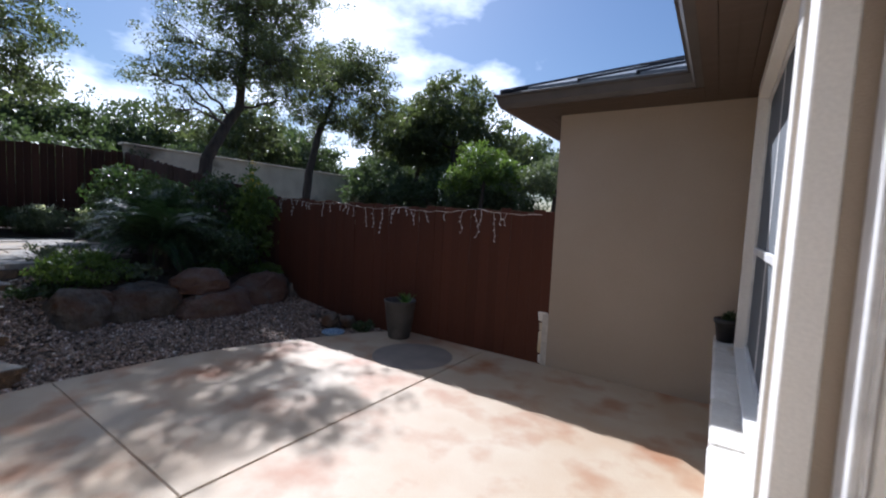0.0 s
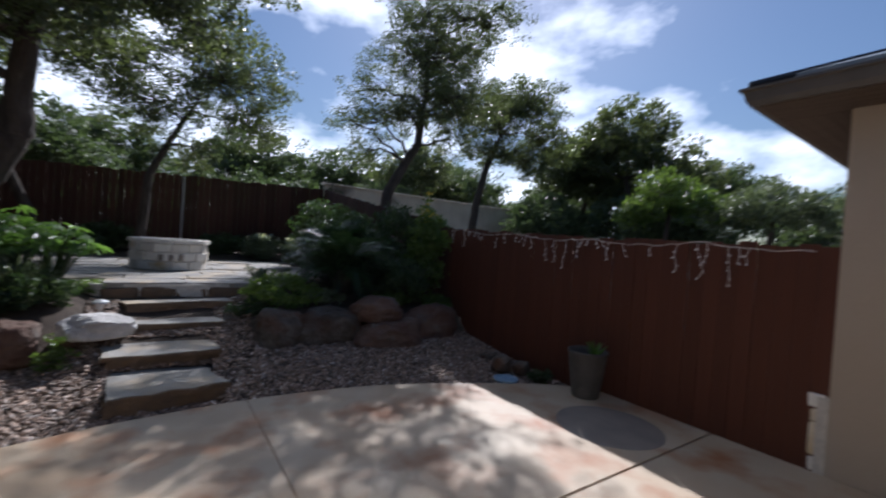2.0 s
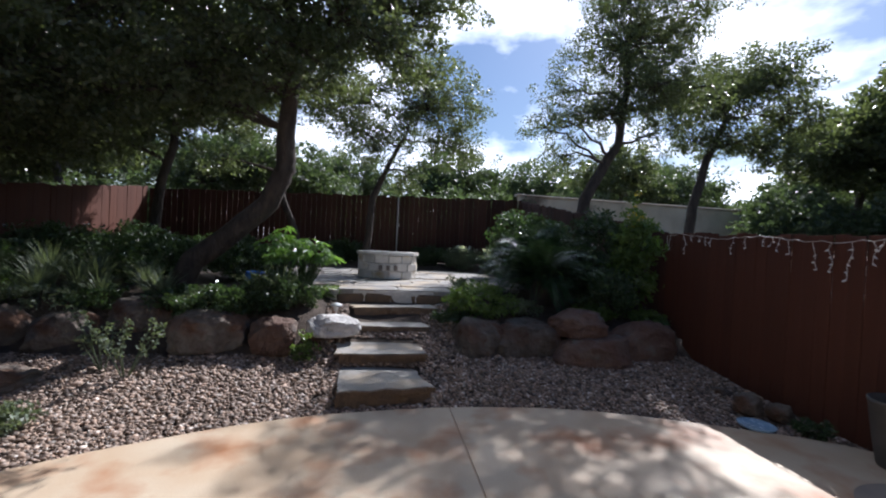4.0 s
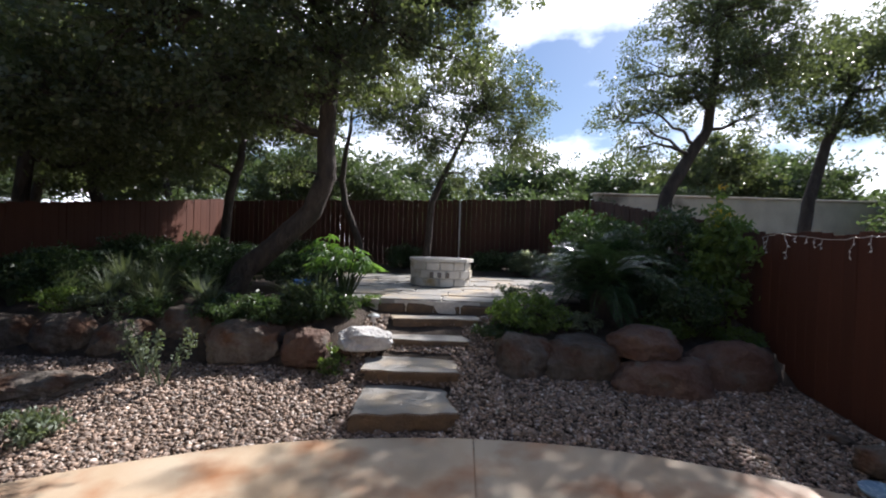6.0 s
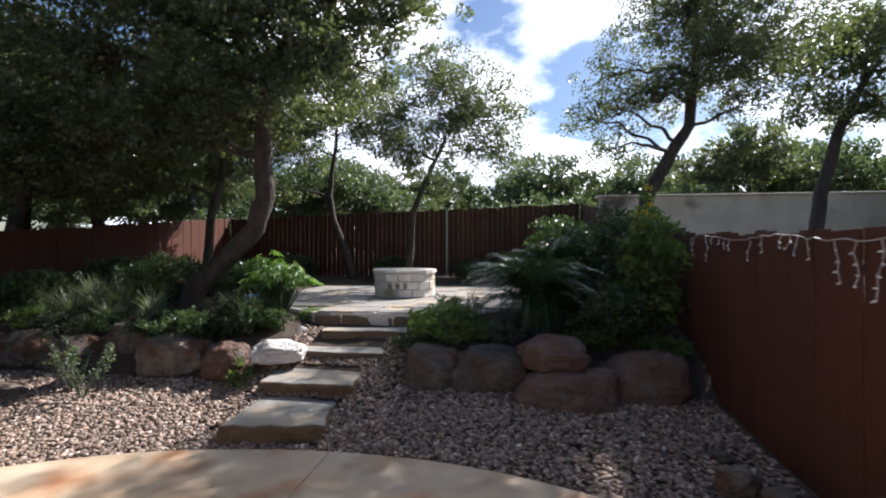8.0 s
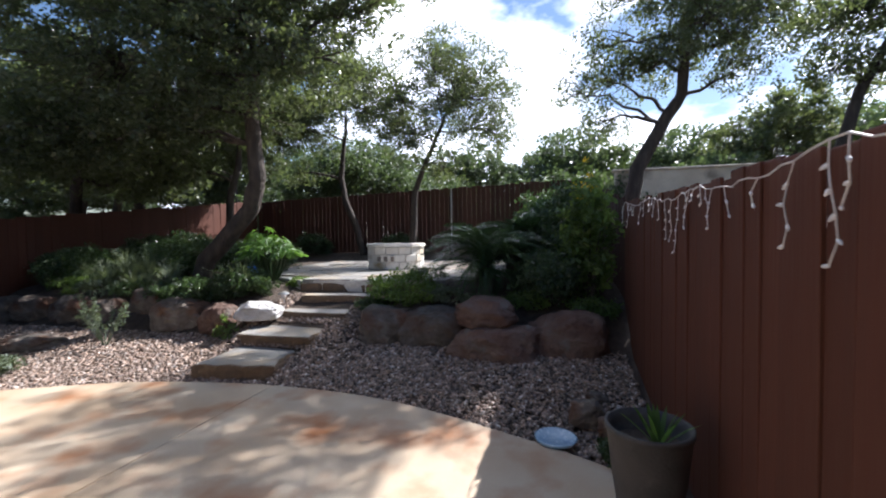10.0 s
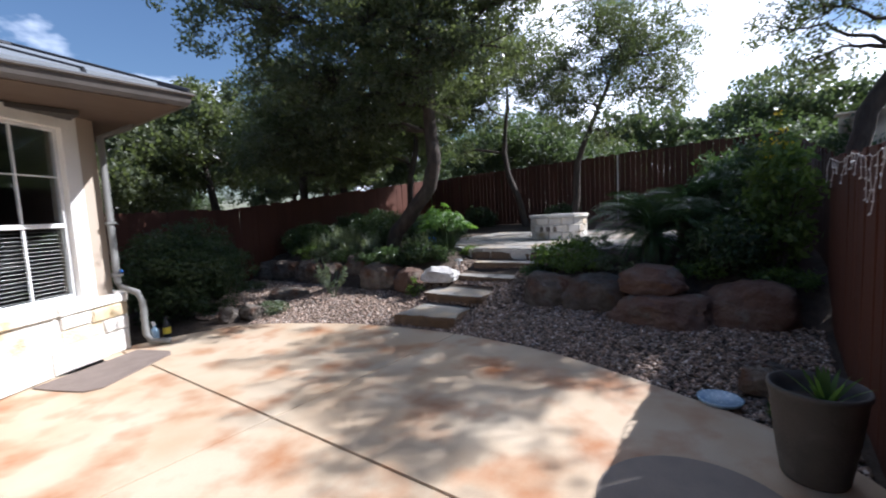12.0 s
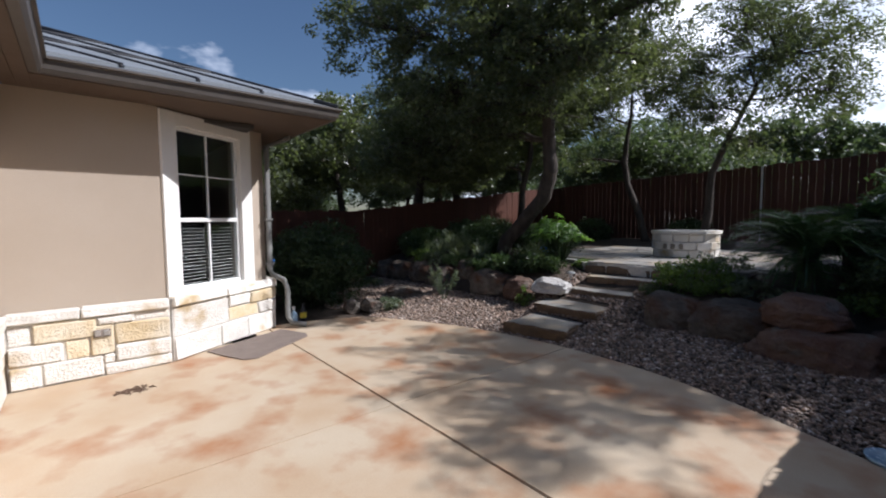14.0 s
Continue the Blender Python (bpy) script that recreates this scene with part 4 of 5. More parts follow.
def tree(name, trunk, radii, lobes, seed, clumps, per, leaf, label, spread=0.30, mat="leaf_oak", limbs=True, category="tree"):
    """A tapered trunk, limbs to each lobe of the crown, twigs to each clump, and clumps of leaves."""
    rng = np.random.default_rng(seed)
    t = thing(name, trunk[0], label=label, category=category)
    o = Vector(trunk[0])
    line = [Vector(p) - o for p in trunk]
    bm = bmesh.new()
    fine, rr = [], []
    for i in range(len(line) - 1):
        for k in range(4):
            q = line[i].lerp(line[i + 1], k / 4)
            fine.append(q + Vector((noise.noise(q * 1.7 + o), noise.noise(q * 1.7 + o + Vector((9, 0, 0))), 0)) * 0.05 * min(1, i + k))
            rr.append(radii[i] + (radii[i + 1] - radii[i]) * k / 4)
    fine.append(line[-1])
    rr.append(radii[-1])
    rr[0] *= 1.35
    tube(bm, fine, rr, 10)
    part("trunk", bm, "bark", t, smooth=True)
    centres = []
    tot = sum(r[0] * r[1] * r[2] for _, r in lobes)
    twigs = bmesh.new()
    for c, r in lobes:
        c = Vector(c) - o
        start = min(range(int(len(fine) * 0.55), len(fine)), key=lambda i: (fine[i] - c).length + 0.6 * max(0, fine[i].z - c.z))
        s = fine[start]
        mid = s.lerp(c, 0.5) + Vector((rng.uniform(-0.25, 0.25), rng.uniform(-0.25, 0.25), rng.uniform(0.1, 0.35)))
        r0 = min(rr[start] * 0.55, 0.022 + 0.028 * max(r))
        pts = []
        for j in range(9):
            u = j / 8
            q = s * (1 - u) ** 2 + mid * (2 * u * (1 - u)) + c * u * u
            pts.append(q + Vector((noise.noise(q * 2.3 + o), noise.noise(q * 2.3 + o + Vector((5, 0, 0))), noise.noise(q * 2.3 + o + Vector((0, 7, 0))))) * 0.22 * min(1, 4 * u * (1 - u) + 0.2 * u))
        if limbs:
            lb = bmesh.new()
            tube(lb, pts, [r0 * (1 - 0.085 * j) for j in range(9)], 7)
            part("limb", lb, "bark", t, smooth=True)
        n = max(6, int(clumps * r[0] * r[1] * r[2] / tot))
        for i in range(n):
            d = rng.normal(size=3)
            d /= np.linalg.norm(d)
            k = rng.uniform(0.05, 1.0) ** 0.5
            wob = 1 + 0.28 * noise.noise(Vector(d) * 2.2 + c)
            p = Vector((c.x + d[0] * r[0] * k * wob, c.y + d[1] * r[1] * k * wob, c.z + d[2] * r[2] * k * wob))
            centres.append(p)
            if limbs and i % 3 == 0:
                q = mid.lerp(c, rng.uniform(0.2, 1.0))
                tube(twigs, [q, q.lerp(p, 0.5) + Vector((rng.uniform(-0.12, 0.12), rng.uniform(-0.12, 0.12), rng.uniform(-0.05, 0.12))), p], [0.015, 0.010, 0.004], 4, False)
    if limbs:
        tagged(part("twigwork", twigs, "bark", t), kind="stuff")
    else:
        twigs.free()
    sp = rng.uniform(0.7, 1.25, len(centres)) * spread
    v, f = leaf_cloud(rng, [tuple(p) for p in centres], sp, per, leaf[0], leaf[1])
    cloud_of("crown", v, f, mat, t)
    return t


tree("oak_tree", [(-8.9, -6.9, 0.8), (-8.9, -6.8, 1.8), (-8.7, -6.5, 2.9), (-8.6, -6.3, 4.0)], [0.15, 0.13, 0.11, 0.07],
     [((-8.4, -6.2, 4.8), (1.7, 1.8, 1.2)), ((-7.6, -5.6, 3.7), (1.4, 1.3, 0.9)), ((-9.6, -7.4, 3.8), (1.4, 1.4, 0.9)), ((-9.2, -5.0, 4.2), (1.2, 1.2, 0.9)), ((-7.5, -3.7, 3.3), (1.2, 1.4, 0.7)), ((-7.1, -4.5, 4.0), (1.4, 1.4, 0.9)), ((-9.6, -5.9, 2.9), (1.2, 1.3, 0.6)), ((-6.5, -4.9, 3.2), (1.2, 1.2, 0.7)), ((-8.9, -4.5, 3.4), (1.2, 1.3, 0.8))],
     8, 900, 52, (0.088, 0.042), "dense live oak at the far end of the bed", 0.32)
tree("oak_tree", [(-7.82, -2.45, 0.55), (-7.8, -2.13, 1.14), (-7.74, -1.55, 1.62), (-7.7, -1.10, 2.05), (-7.62, -0.90, 2.55), (-7.6, -0.90, 3.0), (-7.45, -0.84, 3.5), (-7.3, -0.7, 4.4)],
     [0.17, 0.165, 0.155, 0.15, 0.145, 0.13, 0.115, 0.07],
     [((-7.3, -1.0, 5.4), (1.7, 1.9, 1.2)), ((-6.4, -3.0, 4.3), (1.5, 1.5, 1.1)), ((-7.4, 0.5, 5.6), (1.3, 1.2, 0.9)), ((-8.6, -2.8, 4.8), (1.5, 1.6, 1.2)),
      ((-6.2, -1.2, 4.9), (1.1, 1.4, 0.9)), ((-6.7, -1.3, 3.75), (0.9, 1.1, 0.5)), ((-7.0, -2.1, 3.5), (1.1, 0.9, 0.55)), ((-7.8, 1.2, 5.2), (0.9, 0.9, 0.6)), ((-8.7, -0.6, 4.6), (1.2, 1.2, 0.7)), ((-8.9, -2.0, 3.9), (1.1, 1.1, 0.55)), ((-6.5, -3.9, 3.3), (1.0, 1.1, 0.65)), ((-6.7, -2.9, 3.15), (0.8, 0.9, 0.45)), ((-6.6, -1.9, 3.55), (0.8, 0.8, 0.55)), ((-6.55, -0.75, 3.95), (0.7, 0.8, 0.5)), ((-6.8, -0.1, 4.5), (0.9, 0.8, 0.6)), ((-7.0, 0.9, 4.15), (0.9, 0.7, 0.45)), ((-5.2, -3.2, 5.4), (1.2, 1.4, 0.9)), ((-6.0, -1.9, 6.2), (1.5, 1.8, 0.8))],
     1, 1850, 54, (0.076, 0.038), "leaning live oak spreading over the raised bed", 0.22)
tree("oak_tree", [(-10.4, -3.9, 0.8), (-10.4, -3.85, 1.6), (-10.35, -3.75, 2.5), (-10.45, -3.6, 3.3), (-10.6, -3.6, 4.2)], [0.11, 0.10, 0.09, 0.08, 0.05],
     [((-10.6, -3.6, 4.7), (1.5, 1.5, 1.0)), ((-11.6, -2.6, 5.2), (1.3, 1.3, 0.9)), ((-9.6, -4.6, 4.1), (1.2, 1.1, 0.8)), ((-11.9, -4.4, 4.2), (1.2, 1.2, 0.8)), ((-10.2, -5.0, 3.3), (1.0, 0.8, 0.5)), ((-12.6, -3.6, 4.9), (1.0, 1.0, 0.7))],
     81, 700, 46, (0.08, 0.04), "live oak in the far corner of the raised bed", 0.27)
tree("oak_tree", [(-13.2, -1.45, 0.9), (-13.2, -1.62, 1.6), (-13.2, -2.0, 2.6), (-13.2, -2.16, 3.3), (-13.15, -2.0, 4.2), (-13.1, -1.9, 5.2)], [0.11, 0.10, 0.09, 0.085, 0.06, 0.04],
     [((-13.0, -1.6, 6.2), (1.5, 1.7, 1.1)), ((-13.0, -3.2, 4.8), (1.3, 1.2, 0.8)), ((-12.8, -0.7, 5.0), (1.1, 1.0, 0.8)), ((-13.1, -3.6, 3.5), (0.7, 0.9, 0.4))],
     2, 450, 42, (0.08, 0.04), "slender live oak in front of the back fence", 0.27)
tree("oak_tree", [(-12.6, 0.30, 0.9), (-12.6, 0.34, 1.5), (-12.6, 0.42, 2.7), (-12.55, 0.8, 3.6), (-12.5, 1.3, 4.6)], [0.11, 0.10, 0.085, 0.065, 0.04],
     [((-12.4, 1.9, 5.2), (1.5, 1.5, 1.3)), ((-12.4, 2.6, 4.2), (0.9, 0.9, 0.65)), ((-12.5, 0.3, 4.3), (1.0, 1.0, 0.9)), ((-12.5, 1.2, 6.4), (1.1, 1.1, 0.8)), ((-12.5, -0.2, 5.3), (1.0, 0.9, 0.7)), ((-12.4, 1.3, 3.3), (0.8, 0.8, 0.4))],
     3, 580, 44, (0.075, 0.037), "slender live oak behind the fire pit", 0.25)
# lobes near z 7.9, above the view, are added to dapple the patio
tree("oak_tree", [(-11.5, 5.75, 0.9), (-11.5, 5.80, 1.8), (-11.5, 5.95, 2.9), (-11.5, 6.4, 3.7), (-11.5, 6.85, 4.5), (-11.45, 7.0, 6.0), (-11.4, 7.0, 7.4)], [0.18, 0.17, 0.155, 0.14, 0.12, 0.09, 0.05],
     [((-11.3, 6.7, 6.9), (1.6, 1.7, 1.2)), ((-11.5, 5.1, 5.7), (0.8, 0.75, 0.5)), ((-11.2, 8.5, 6.0), (1.2, 1.1, 1.0)), ((-11.4, 6.8, 8.3), (1.3, 1.3, 0.9)),
      ((-11.5, 5.2, 4.0), (0.9, 0.7, 0.5)), ((-10.1, 7.4, 7.9), (1.3, 1.2, 0.8)), ((-9.6, 8.1, 7.8), (0.9, 0.9, 0.5)), ((-11.4, 8.0, 7.3), (1.3, 1.2, 1.0)), ((-11.4, 6.3, 5.3), (1.1, 1.2, 0.6)), ((-11.3, 7.9, 4.7), (0.8, 0.7, 0.5)), ((-11.4, 4.7, 4.7), (0.7, 0.6, 0.5)), ((-11.4, 5.2, 4.9), (0.9, 0.8, 0.45)), ((-11.3, 6.2, 5.0), (0.9, 0.8, 0.5)), ((-11.2, 7.6, 5.4), (1.0, 0.9, 0.5)), ((-9.9, 6.9, 5.5), (1.0, 1.0, 0.7)), ((-11.3, 7.3, 5.9), (1.0, 1.0, 0.7))],
     4, 1080, 44, (0.075, 0.037), "tall live oak leaning beyond the side fence", 0.25)
tree("oak_tree", [(-13.3, 10.5, 0.9), (-13.3, 10.6, 2.0), (-13.3, 10.75, 3.1), (-13.3, 11.2, 4.8), (-13.3, 11.9, 6.2)], [0.18, 0.16, 0.15, 0.12, 0.07],
     [((-13.3, 12.9, 7.4), (1.7, 1.8, 1.3)), ((-13.3, 10.8, 6.6), (1.3, 1.3, 1.0)), ((-13.3, 14.5, 6.3), (1.4, 1.2, 0.9)), ((-13.3, 12.1, 5.4), (1.3, 1.2, 0.7)), ((-13.3, 10.6, 5.3), (0.9, 0.9, 0.6)), ((-13.3, 13.8, 5.2), (1.2, 1.1, 0.7))],
     5, 650, 32, (0.12, 0.06), "live oak with a dark trunk beyond the fence", 0.32)
far = [tree("oak_tree", [(-16, 20, 0.5), (-16, 20.3, 2.0), (-15.9, 20.9, 3.6), (-15.8, 21.2, 5.4)], [0.24, 0.2, 0.17, 0.1],
            [((-15.8, 21.2, 7.0), (2.2, 2.3, 1.5)), ((-16.0, 19.2, 5.7), (1.6, 1.6, 1.1)), ((-15.5, 23.4, 5.8), (1.8, 1.7, 1.2)), ((-14.6, 21.0, 5.0), (1.4, 1.4, 0.9))],
            6, 460, 36, (0.19, 0.095), "round-headed live oak standing beyond the garden", 0.42),
       tree("oak_tree", [(-17, -4, 0.6), (-17, -3.9, 1.8), (-16.9, -3.6, 3.0)], [0.2, 0.17, 0.1],
            [((-17, -3.6, 4.2), (1.9, 2.4, 1.1)), ((-17, -5.6, 3.3), (1.5, 1.7, 0.9)), ((-17, -1.6, 3.4), (1.5, 1.6, 0.8))],
            7, 330, 36, (0.17, 0.085), "low leafy tree behind the fence", 0.40, "leaf_far")]
for k, x, y, z, turn, s in ((0, -20, 27, 0.2, 70, 1.0), (0, -12.0, 21.6, -0.3, 130, 1.22), (0, -24, 16, 0.2, 200, 0.95), (0, -16.5, -18.5, -0.4, 40, 0.95), (0, -8.6, -10.5, -0.6, 300, 0.82),
                            (0, -4.6, -9.0, -0.9, 160, 0.70), (0, -12.0, -10.5, -0.2, 90, 0.8), (0, -22, -12, 0, 250, 1.0), (0, -26, -26, 0, 10, 1.2), (0, -12, -24, 0, 120, 1.05), (0, -10.8, -6.2, 0.2, 220, 0.72),
                            (1, -18, 1.5, 0.5, 60, 0.9), (1, -19, 6.0, 0.5, 150, 1.0), (1, -22, 11.5, 0.6, 10, 1.2), (1, -20, -9, 0.4, 190, 1.0), (1, -22, -15, 0.4, 280, 1.2), (1, -23, -2, 0.6, 100, 1.2),
                            (1, -15.5, 17, 0.2, 40, 0.95), (1, -12.0, 19, 0.0, 310, 0.95), (1, -8.5, 17, -0.4, 80, 0.85), (1, -18, 21, 0.0, 130, 1.1), (1, -5.5, 21, -0.3, 200, 1.0), (1, -26, 20, 0.5, 20, 1.5),
                            (1, -19, -22, 0, 30, 1.3), (1, -8, -17, -0.4, 100, 1.0), (1, -30, 6, 0.6, 40, 1.6), (1, -30, -8, 0.6, 140, 1.6), (1, -34, 14, 0.3, 20, 1.8), (1, -36, 26, 0.3, 80, 2.0), (1, -26, 32, 0.3, 10, 1.8), (1, -14, 34, 0.3, 70, 1.8), (1, -36, -2, 0.3, 200, 1.8), (1, -36, -18, 0.3, 10, 2.0), (1, -30, -32, 0.3, 50, 2.0), (1, -16, -34, 0.3, 90, 1.9), (1, -4, -30, 0.3, 20, 1.8), (1, -24, 5, 0.3, 140, 1.2), (1, -24, -6, 0.3, 30, 1.3)):
    src = far[k]
    z -= 1.4 if k == 1 and x > -25 and -12 < y < 16 else 0.0
    o = copy_thing(src, pose(x, y, z, 0, 0, turn) @ Matrix.Scale(s, 4))
tree("leafy_tree", [(-8.4, 15.5, 0.2), (-8.4, 15.5, 1.8), (-8.3, 15.6, 3.4)], [0.12, 0.10, 0.06],
     [((-8.4, 15.5, 3.9), (1.2, 1.2, 0.9)), ((-7.2, 15.6, 3.4), (0.9, 0.9, 0.7)), ((-9.3, 15.6, 3.3), (0.9, 0.9, 0.7))], 71, 170, 40, (0.13, 0.06), "bright green bushy tree beyond the fence", 0.30, "leaf_yellow")
tree("leafy_tree", [(-5.3, 15.4, 0.2), (-5.3, 15.4, 1.7), (-5.2, 15.5, 3.0)], [0.12, 0.10, 0.06],
     [((-5.3, 15.4, 3.4), (1.3, 1.2, 0.8)), ((-4.0, 15.6, 3.2), (1.0, 0.9, 0.7)), ((-6.4, 15.6, 3.1), (0.9, 0.9, 0.6))], 72, 170, 40, (0.13, 0.05), "grey-green bushy tree beyond the fence", 0.30, "leaf_sage")
tagged(link("wall_neighbour", boxes(((-18.3, 6.5, 0.0), (-18.0, 26.0, 3.74)), ((-18.36, 6.4, 3.74), (-17.94, 26.0, 3.82)), bevel=0.02), "far_wall"), "buff stone boundary wall beyond the garden", "wall", kind="structure")


# ---- plants ----
def shrub(name, at, r, seed, clumps, per, leaf, mat, label, spread=0.13, stems=7, flowers=0, flower_mat="petal_yellow", flower_size=0.035, droop=0.0, category="shrub", group=""):
    """Stems fanning from the ground and an uneven mass of leaves."""
    rng = np.random.default_rng(seed)
    t = thing(name, at, label=label, category=category, group=group)
    bm = bmesh.new()
    pts = []
    off = Vector((seed * 2.3, seed * 0.7, 0))
    for i in range(clumps):
        d = rng.normal(size=3)
        d /= np.linalg.norm(d)
        k = rng.uniform(0.25, 1.0) ** 0.5 * (1 + 0.35 * noise.noise(Vector(d) * 2.0 + off))
        p = Vector((d[0] * r[0] * k, d[1] * r[1] * k, max(0.04, r[2] * (1 + d[2] * k * 0.98))))
        pts.append(p)
    for i in range(stems):
        q = pts[int(rng.integers(len(pts)))]
        tube(bm, [(q.x * 0.15, q.y * 0.15, -0.05), (q.x * 0.4, q.y * 0.4, q.z * 0.5), tuple(q)], [0.014, 0.010, 0.004], 5)
    part("stem_cluster", bm, "bark", t)
    sp = rng.uniform(0.7, 1.3, len(pts)) * spread
    v, f = leaf_cloud(rng, [tuple(p) for p in pts], sp, per, leaf[0], leaf[1], droop)
    v[:, 2] = np.maximum(v[:, 2], 0.0)
    part_ob = cloud_of("foliage", v, f, mat, t)
    if flowers:
        top = sorted(pts, key=lambda p: -p.z + 0.5 * rng.uniform())[:flowers]
        v, f = leaf_cloud(rng, [tuple(p + Vector((0, 0, spread * 0.5))) for p in top], spread * 0.5, 14, flower_size, flower_size * 0.8)
        cloud_of("blossom", v, f, flower_mat, t)
    return t


def frond_mesh(length, seed, leaflets=44):
    """One arching sago frond: a rib and two rows of narrow leaflets."""
    rng = random.Random(seed)
    vs, fs = [], []
    for i in range(leaflets):
        k = 0.12 + 0.88 * i / leaflets
        x, z = length * k * (1 - 0.12 * k), length * (0.75 * k - 0.85 * k * k)
        l = 0.17 * math.sin(math.pi * min(1, 0.15 + k * 0.85)) + 0.03
        for s in (-1, 1):
            b = len(vs)
            tip = Vector((x + 0.03 + l * 0.62, s * l, z - 0.015 + 0.045 * rng.random()))
            mid = Vector((x, 0, z)).lerp(tip, 0.5) + Vector((0, 0, 0.022))
            side = Vector((1, -s * 0.5, 0)) * 0.0062
            vs += [(x, 0, z), tuple(mid - side), tuple(tip), tuple(mid + side)]
            fs.append((b, b + 1, b + 2, b + 3))
    for i in range(12):
        k, k2 = i / 12, (i + 1) / 12
        b = len(vs)
        for kk in (k, k2):
            x, z = length * kk * (1 - 0.12 * kk), length * (0.75 * kk - 0.85 * kk * kk)
            vs += [(x, -0.007, z - 0.004), (x, 0.007, z - 0.004)]
        fs.append((b, b + 1, b + 3, b + 2))
    me = bpy.data.meshes.new("frond")
    me.from_pydata(vs, [], fs)
    me.materials.append(M["leaf_sago"])
    return me


def sago(at, length, count, seed, rise=0.0):
    rng = random.Random(seed)
    t = thing("sago_palm", at, label="sago palm with arching glossy dark green fronds", category="palm")
    bm = bmesh.new()
    tube(bm, [(0, 0, -0.05), (0, 0, 0.12 + rise), (0, 0, 0.26 + rise)], [0.16, 0.15, 0.08], 12)
    part("trunk", bm, "bark", t)
    meshes = [frond_mesh(length * s, seed + i) for i, s in enumerate((0.8, 1.0, 1.12))]
    for i in range(count):
        o = new("frond", meshes[i % 3])
        o.parent = t
        tilt = -rng.uniform(-30, 42)
        o.matrix_basis = pose(0, 0, 0.22 + rise, 0, 0, i * 137.5 + rng.uniform(-8, 8)) @ pose(0, 0, 0, 0, tilt, 0)
    return t


def lobed_leaf(size):
    """A deeply lobed hand-shaped leaf, slightly cupped."""
    vs = [(0, 0, 0)]
    n = 7
    for i in range(n):
        a = radians(-125 + 250 * i / (n - 1))
        l = size * (1.0 - 0.25 * abs(i - 3) / 3)
        for da, k in ((-0.20, 0.62), (0.0, 1.0), (0.20, 0.62)):
            vs.append((l * k * math.cos(a + da), l * k * math.sin(a + da), -0.25 * size * k * k + 0.03 * size * (da != 0)))
        vs.append((l * 0.34 * math.cos(a + 0.37), l * 0.34 * math.sin(a + 0.37), -0.02 * size))
    fs = [(0, i, i + 1) for i in range(1, len(vs) - 1)]
    me = bpy.data.meshes.new("leaf")
    me.from_pydata(vs, [], fs)
    me.materials.append(M["leaf_bright"])
    return me


def fatsia(at, r, count, seed, label):
    rng = random.Random(seed)
    t = thing("broadleaf_plant", at, label=label, category="plant")
    meshes = [lobed_leaf(s) for s in (0.13, 0.17, 0.20)]
    bm = bmesh.new()
    for i in range(count):
        a, k = rng.uniform(0, 360), math.sqrt(rng.random())
        x, y = r[0] * k * math.cos(radians(a)), r[1] * k * math.sin(radians(a))
        z = r[2] * (1.0 + 0.8 * math.sqrt(max(0, 1 - k * k)) * rng.uniform(0.3, 1)) - 0.15
        tube(bm, [(x * 0.2, y * 0.2, 0), (x * 0.6, y * 0.6, z * 0.7), (x, y, z)], [0.010, 0.007, 0.004], 4)
        o = new("leaf", meshes[i % 3])
        o.parent = t
        o.matrix_basis = pose(x, y, z, 0, 0, a + rng.uniform(-30, 30)) @ pose(0, 0, 0, rng.uniform(-25, 25), rng.uniform(5, 45), 0)
    part("stalk", bm, "leaf_shrub", t)
    return t


def grass_clump(at, height, count, seed, label, mat="leaf_sage", wide=0.012, name="strap_grass"):
    rng = random.Random(seed)
    t = thing(name, at, label=label, category="plant")
    vs, fs = [], []
    for i in range(count):
        a, lean, h = rng.uniform(0, 6.28), rng.uniform(0.15, 0.9), height * rng.uniform(0.6, 1.1)
        c, s = math.cos(a), math.sin(a)
        b = len(vs)
        for k in range(5):
            u = k / 4
            d = lean * h * u * u + 0.03
            z = h * u * (1 - 0.35 * lean * u)
            w = wide * (1 - u * 0.85)
            vs += [(d * c - w * s, d * s + w * c, z), (d * c + w * s, d * s - w * c, z)]
        for k in range(4):
            fs.append((b + 2 * k, b + 2 * k + 1, b + 2 * k + 3, b + 2 * k + 2))
    cloud_of("blades", np.array(vs), np.array(fs), mat, t)
    return t


def on(x, y, dz=-0.03):
    return (x, y, ground_z(x, y) + dz)


sago(on(-7.40, 3.10, 0.02), 1.02, 84, 3, 0.10)
sago(on(-8.5, 3.45), 0.90, 60, 9, 0.40)
shrub("shrub", on(-6.9, 2.0), (0.40, 0.58, 0.24), 1, 120, 28, (0.05, 0.026), "leaf_yellow", "low bright green shrub spilling over the boulders", 0.10)
shrub("flowering_shrub", on(-7.08, 4.52, -0.05), (0.34, 0.30, 0.90), 2, 125, 22, (0.10, 0.042), "leaf_yellow", "tall light green shrub with a few yellow flowers", 0.15, 12, 10, "petal_yellow", 0.03)
shrub("shrub", on(-6.95, 3.95), (0.45, 0.40, 0.38), 3, 110, 40, (0.055, 0.026), "leaf_shrub", "dark green shrub behind the boulders", 0.13)
shrub("shrub", on(-9.3, 3.95), (1.0, 0.60, 0.70), 4, 260, 30, (0.10, 0.042), "leaf_shrub", "large dark evergreen shrub by the side fence", 0.20)
shrub("shrub", on(-10.9, 4.0), (1.1, 0.65, 0.85), 5, 250, 30, (0.11, 0.045), "leaf_shrub", "large dark evergreen shrub by the side fence", 0.20)
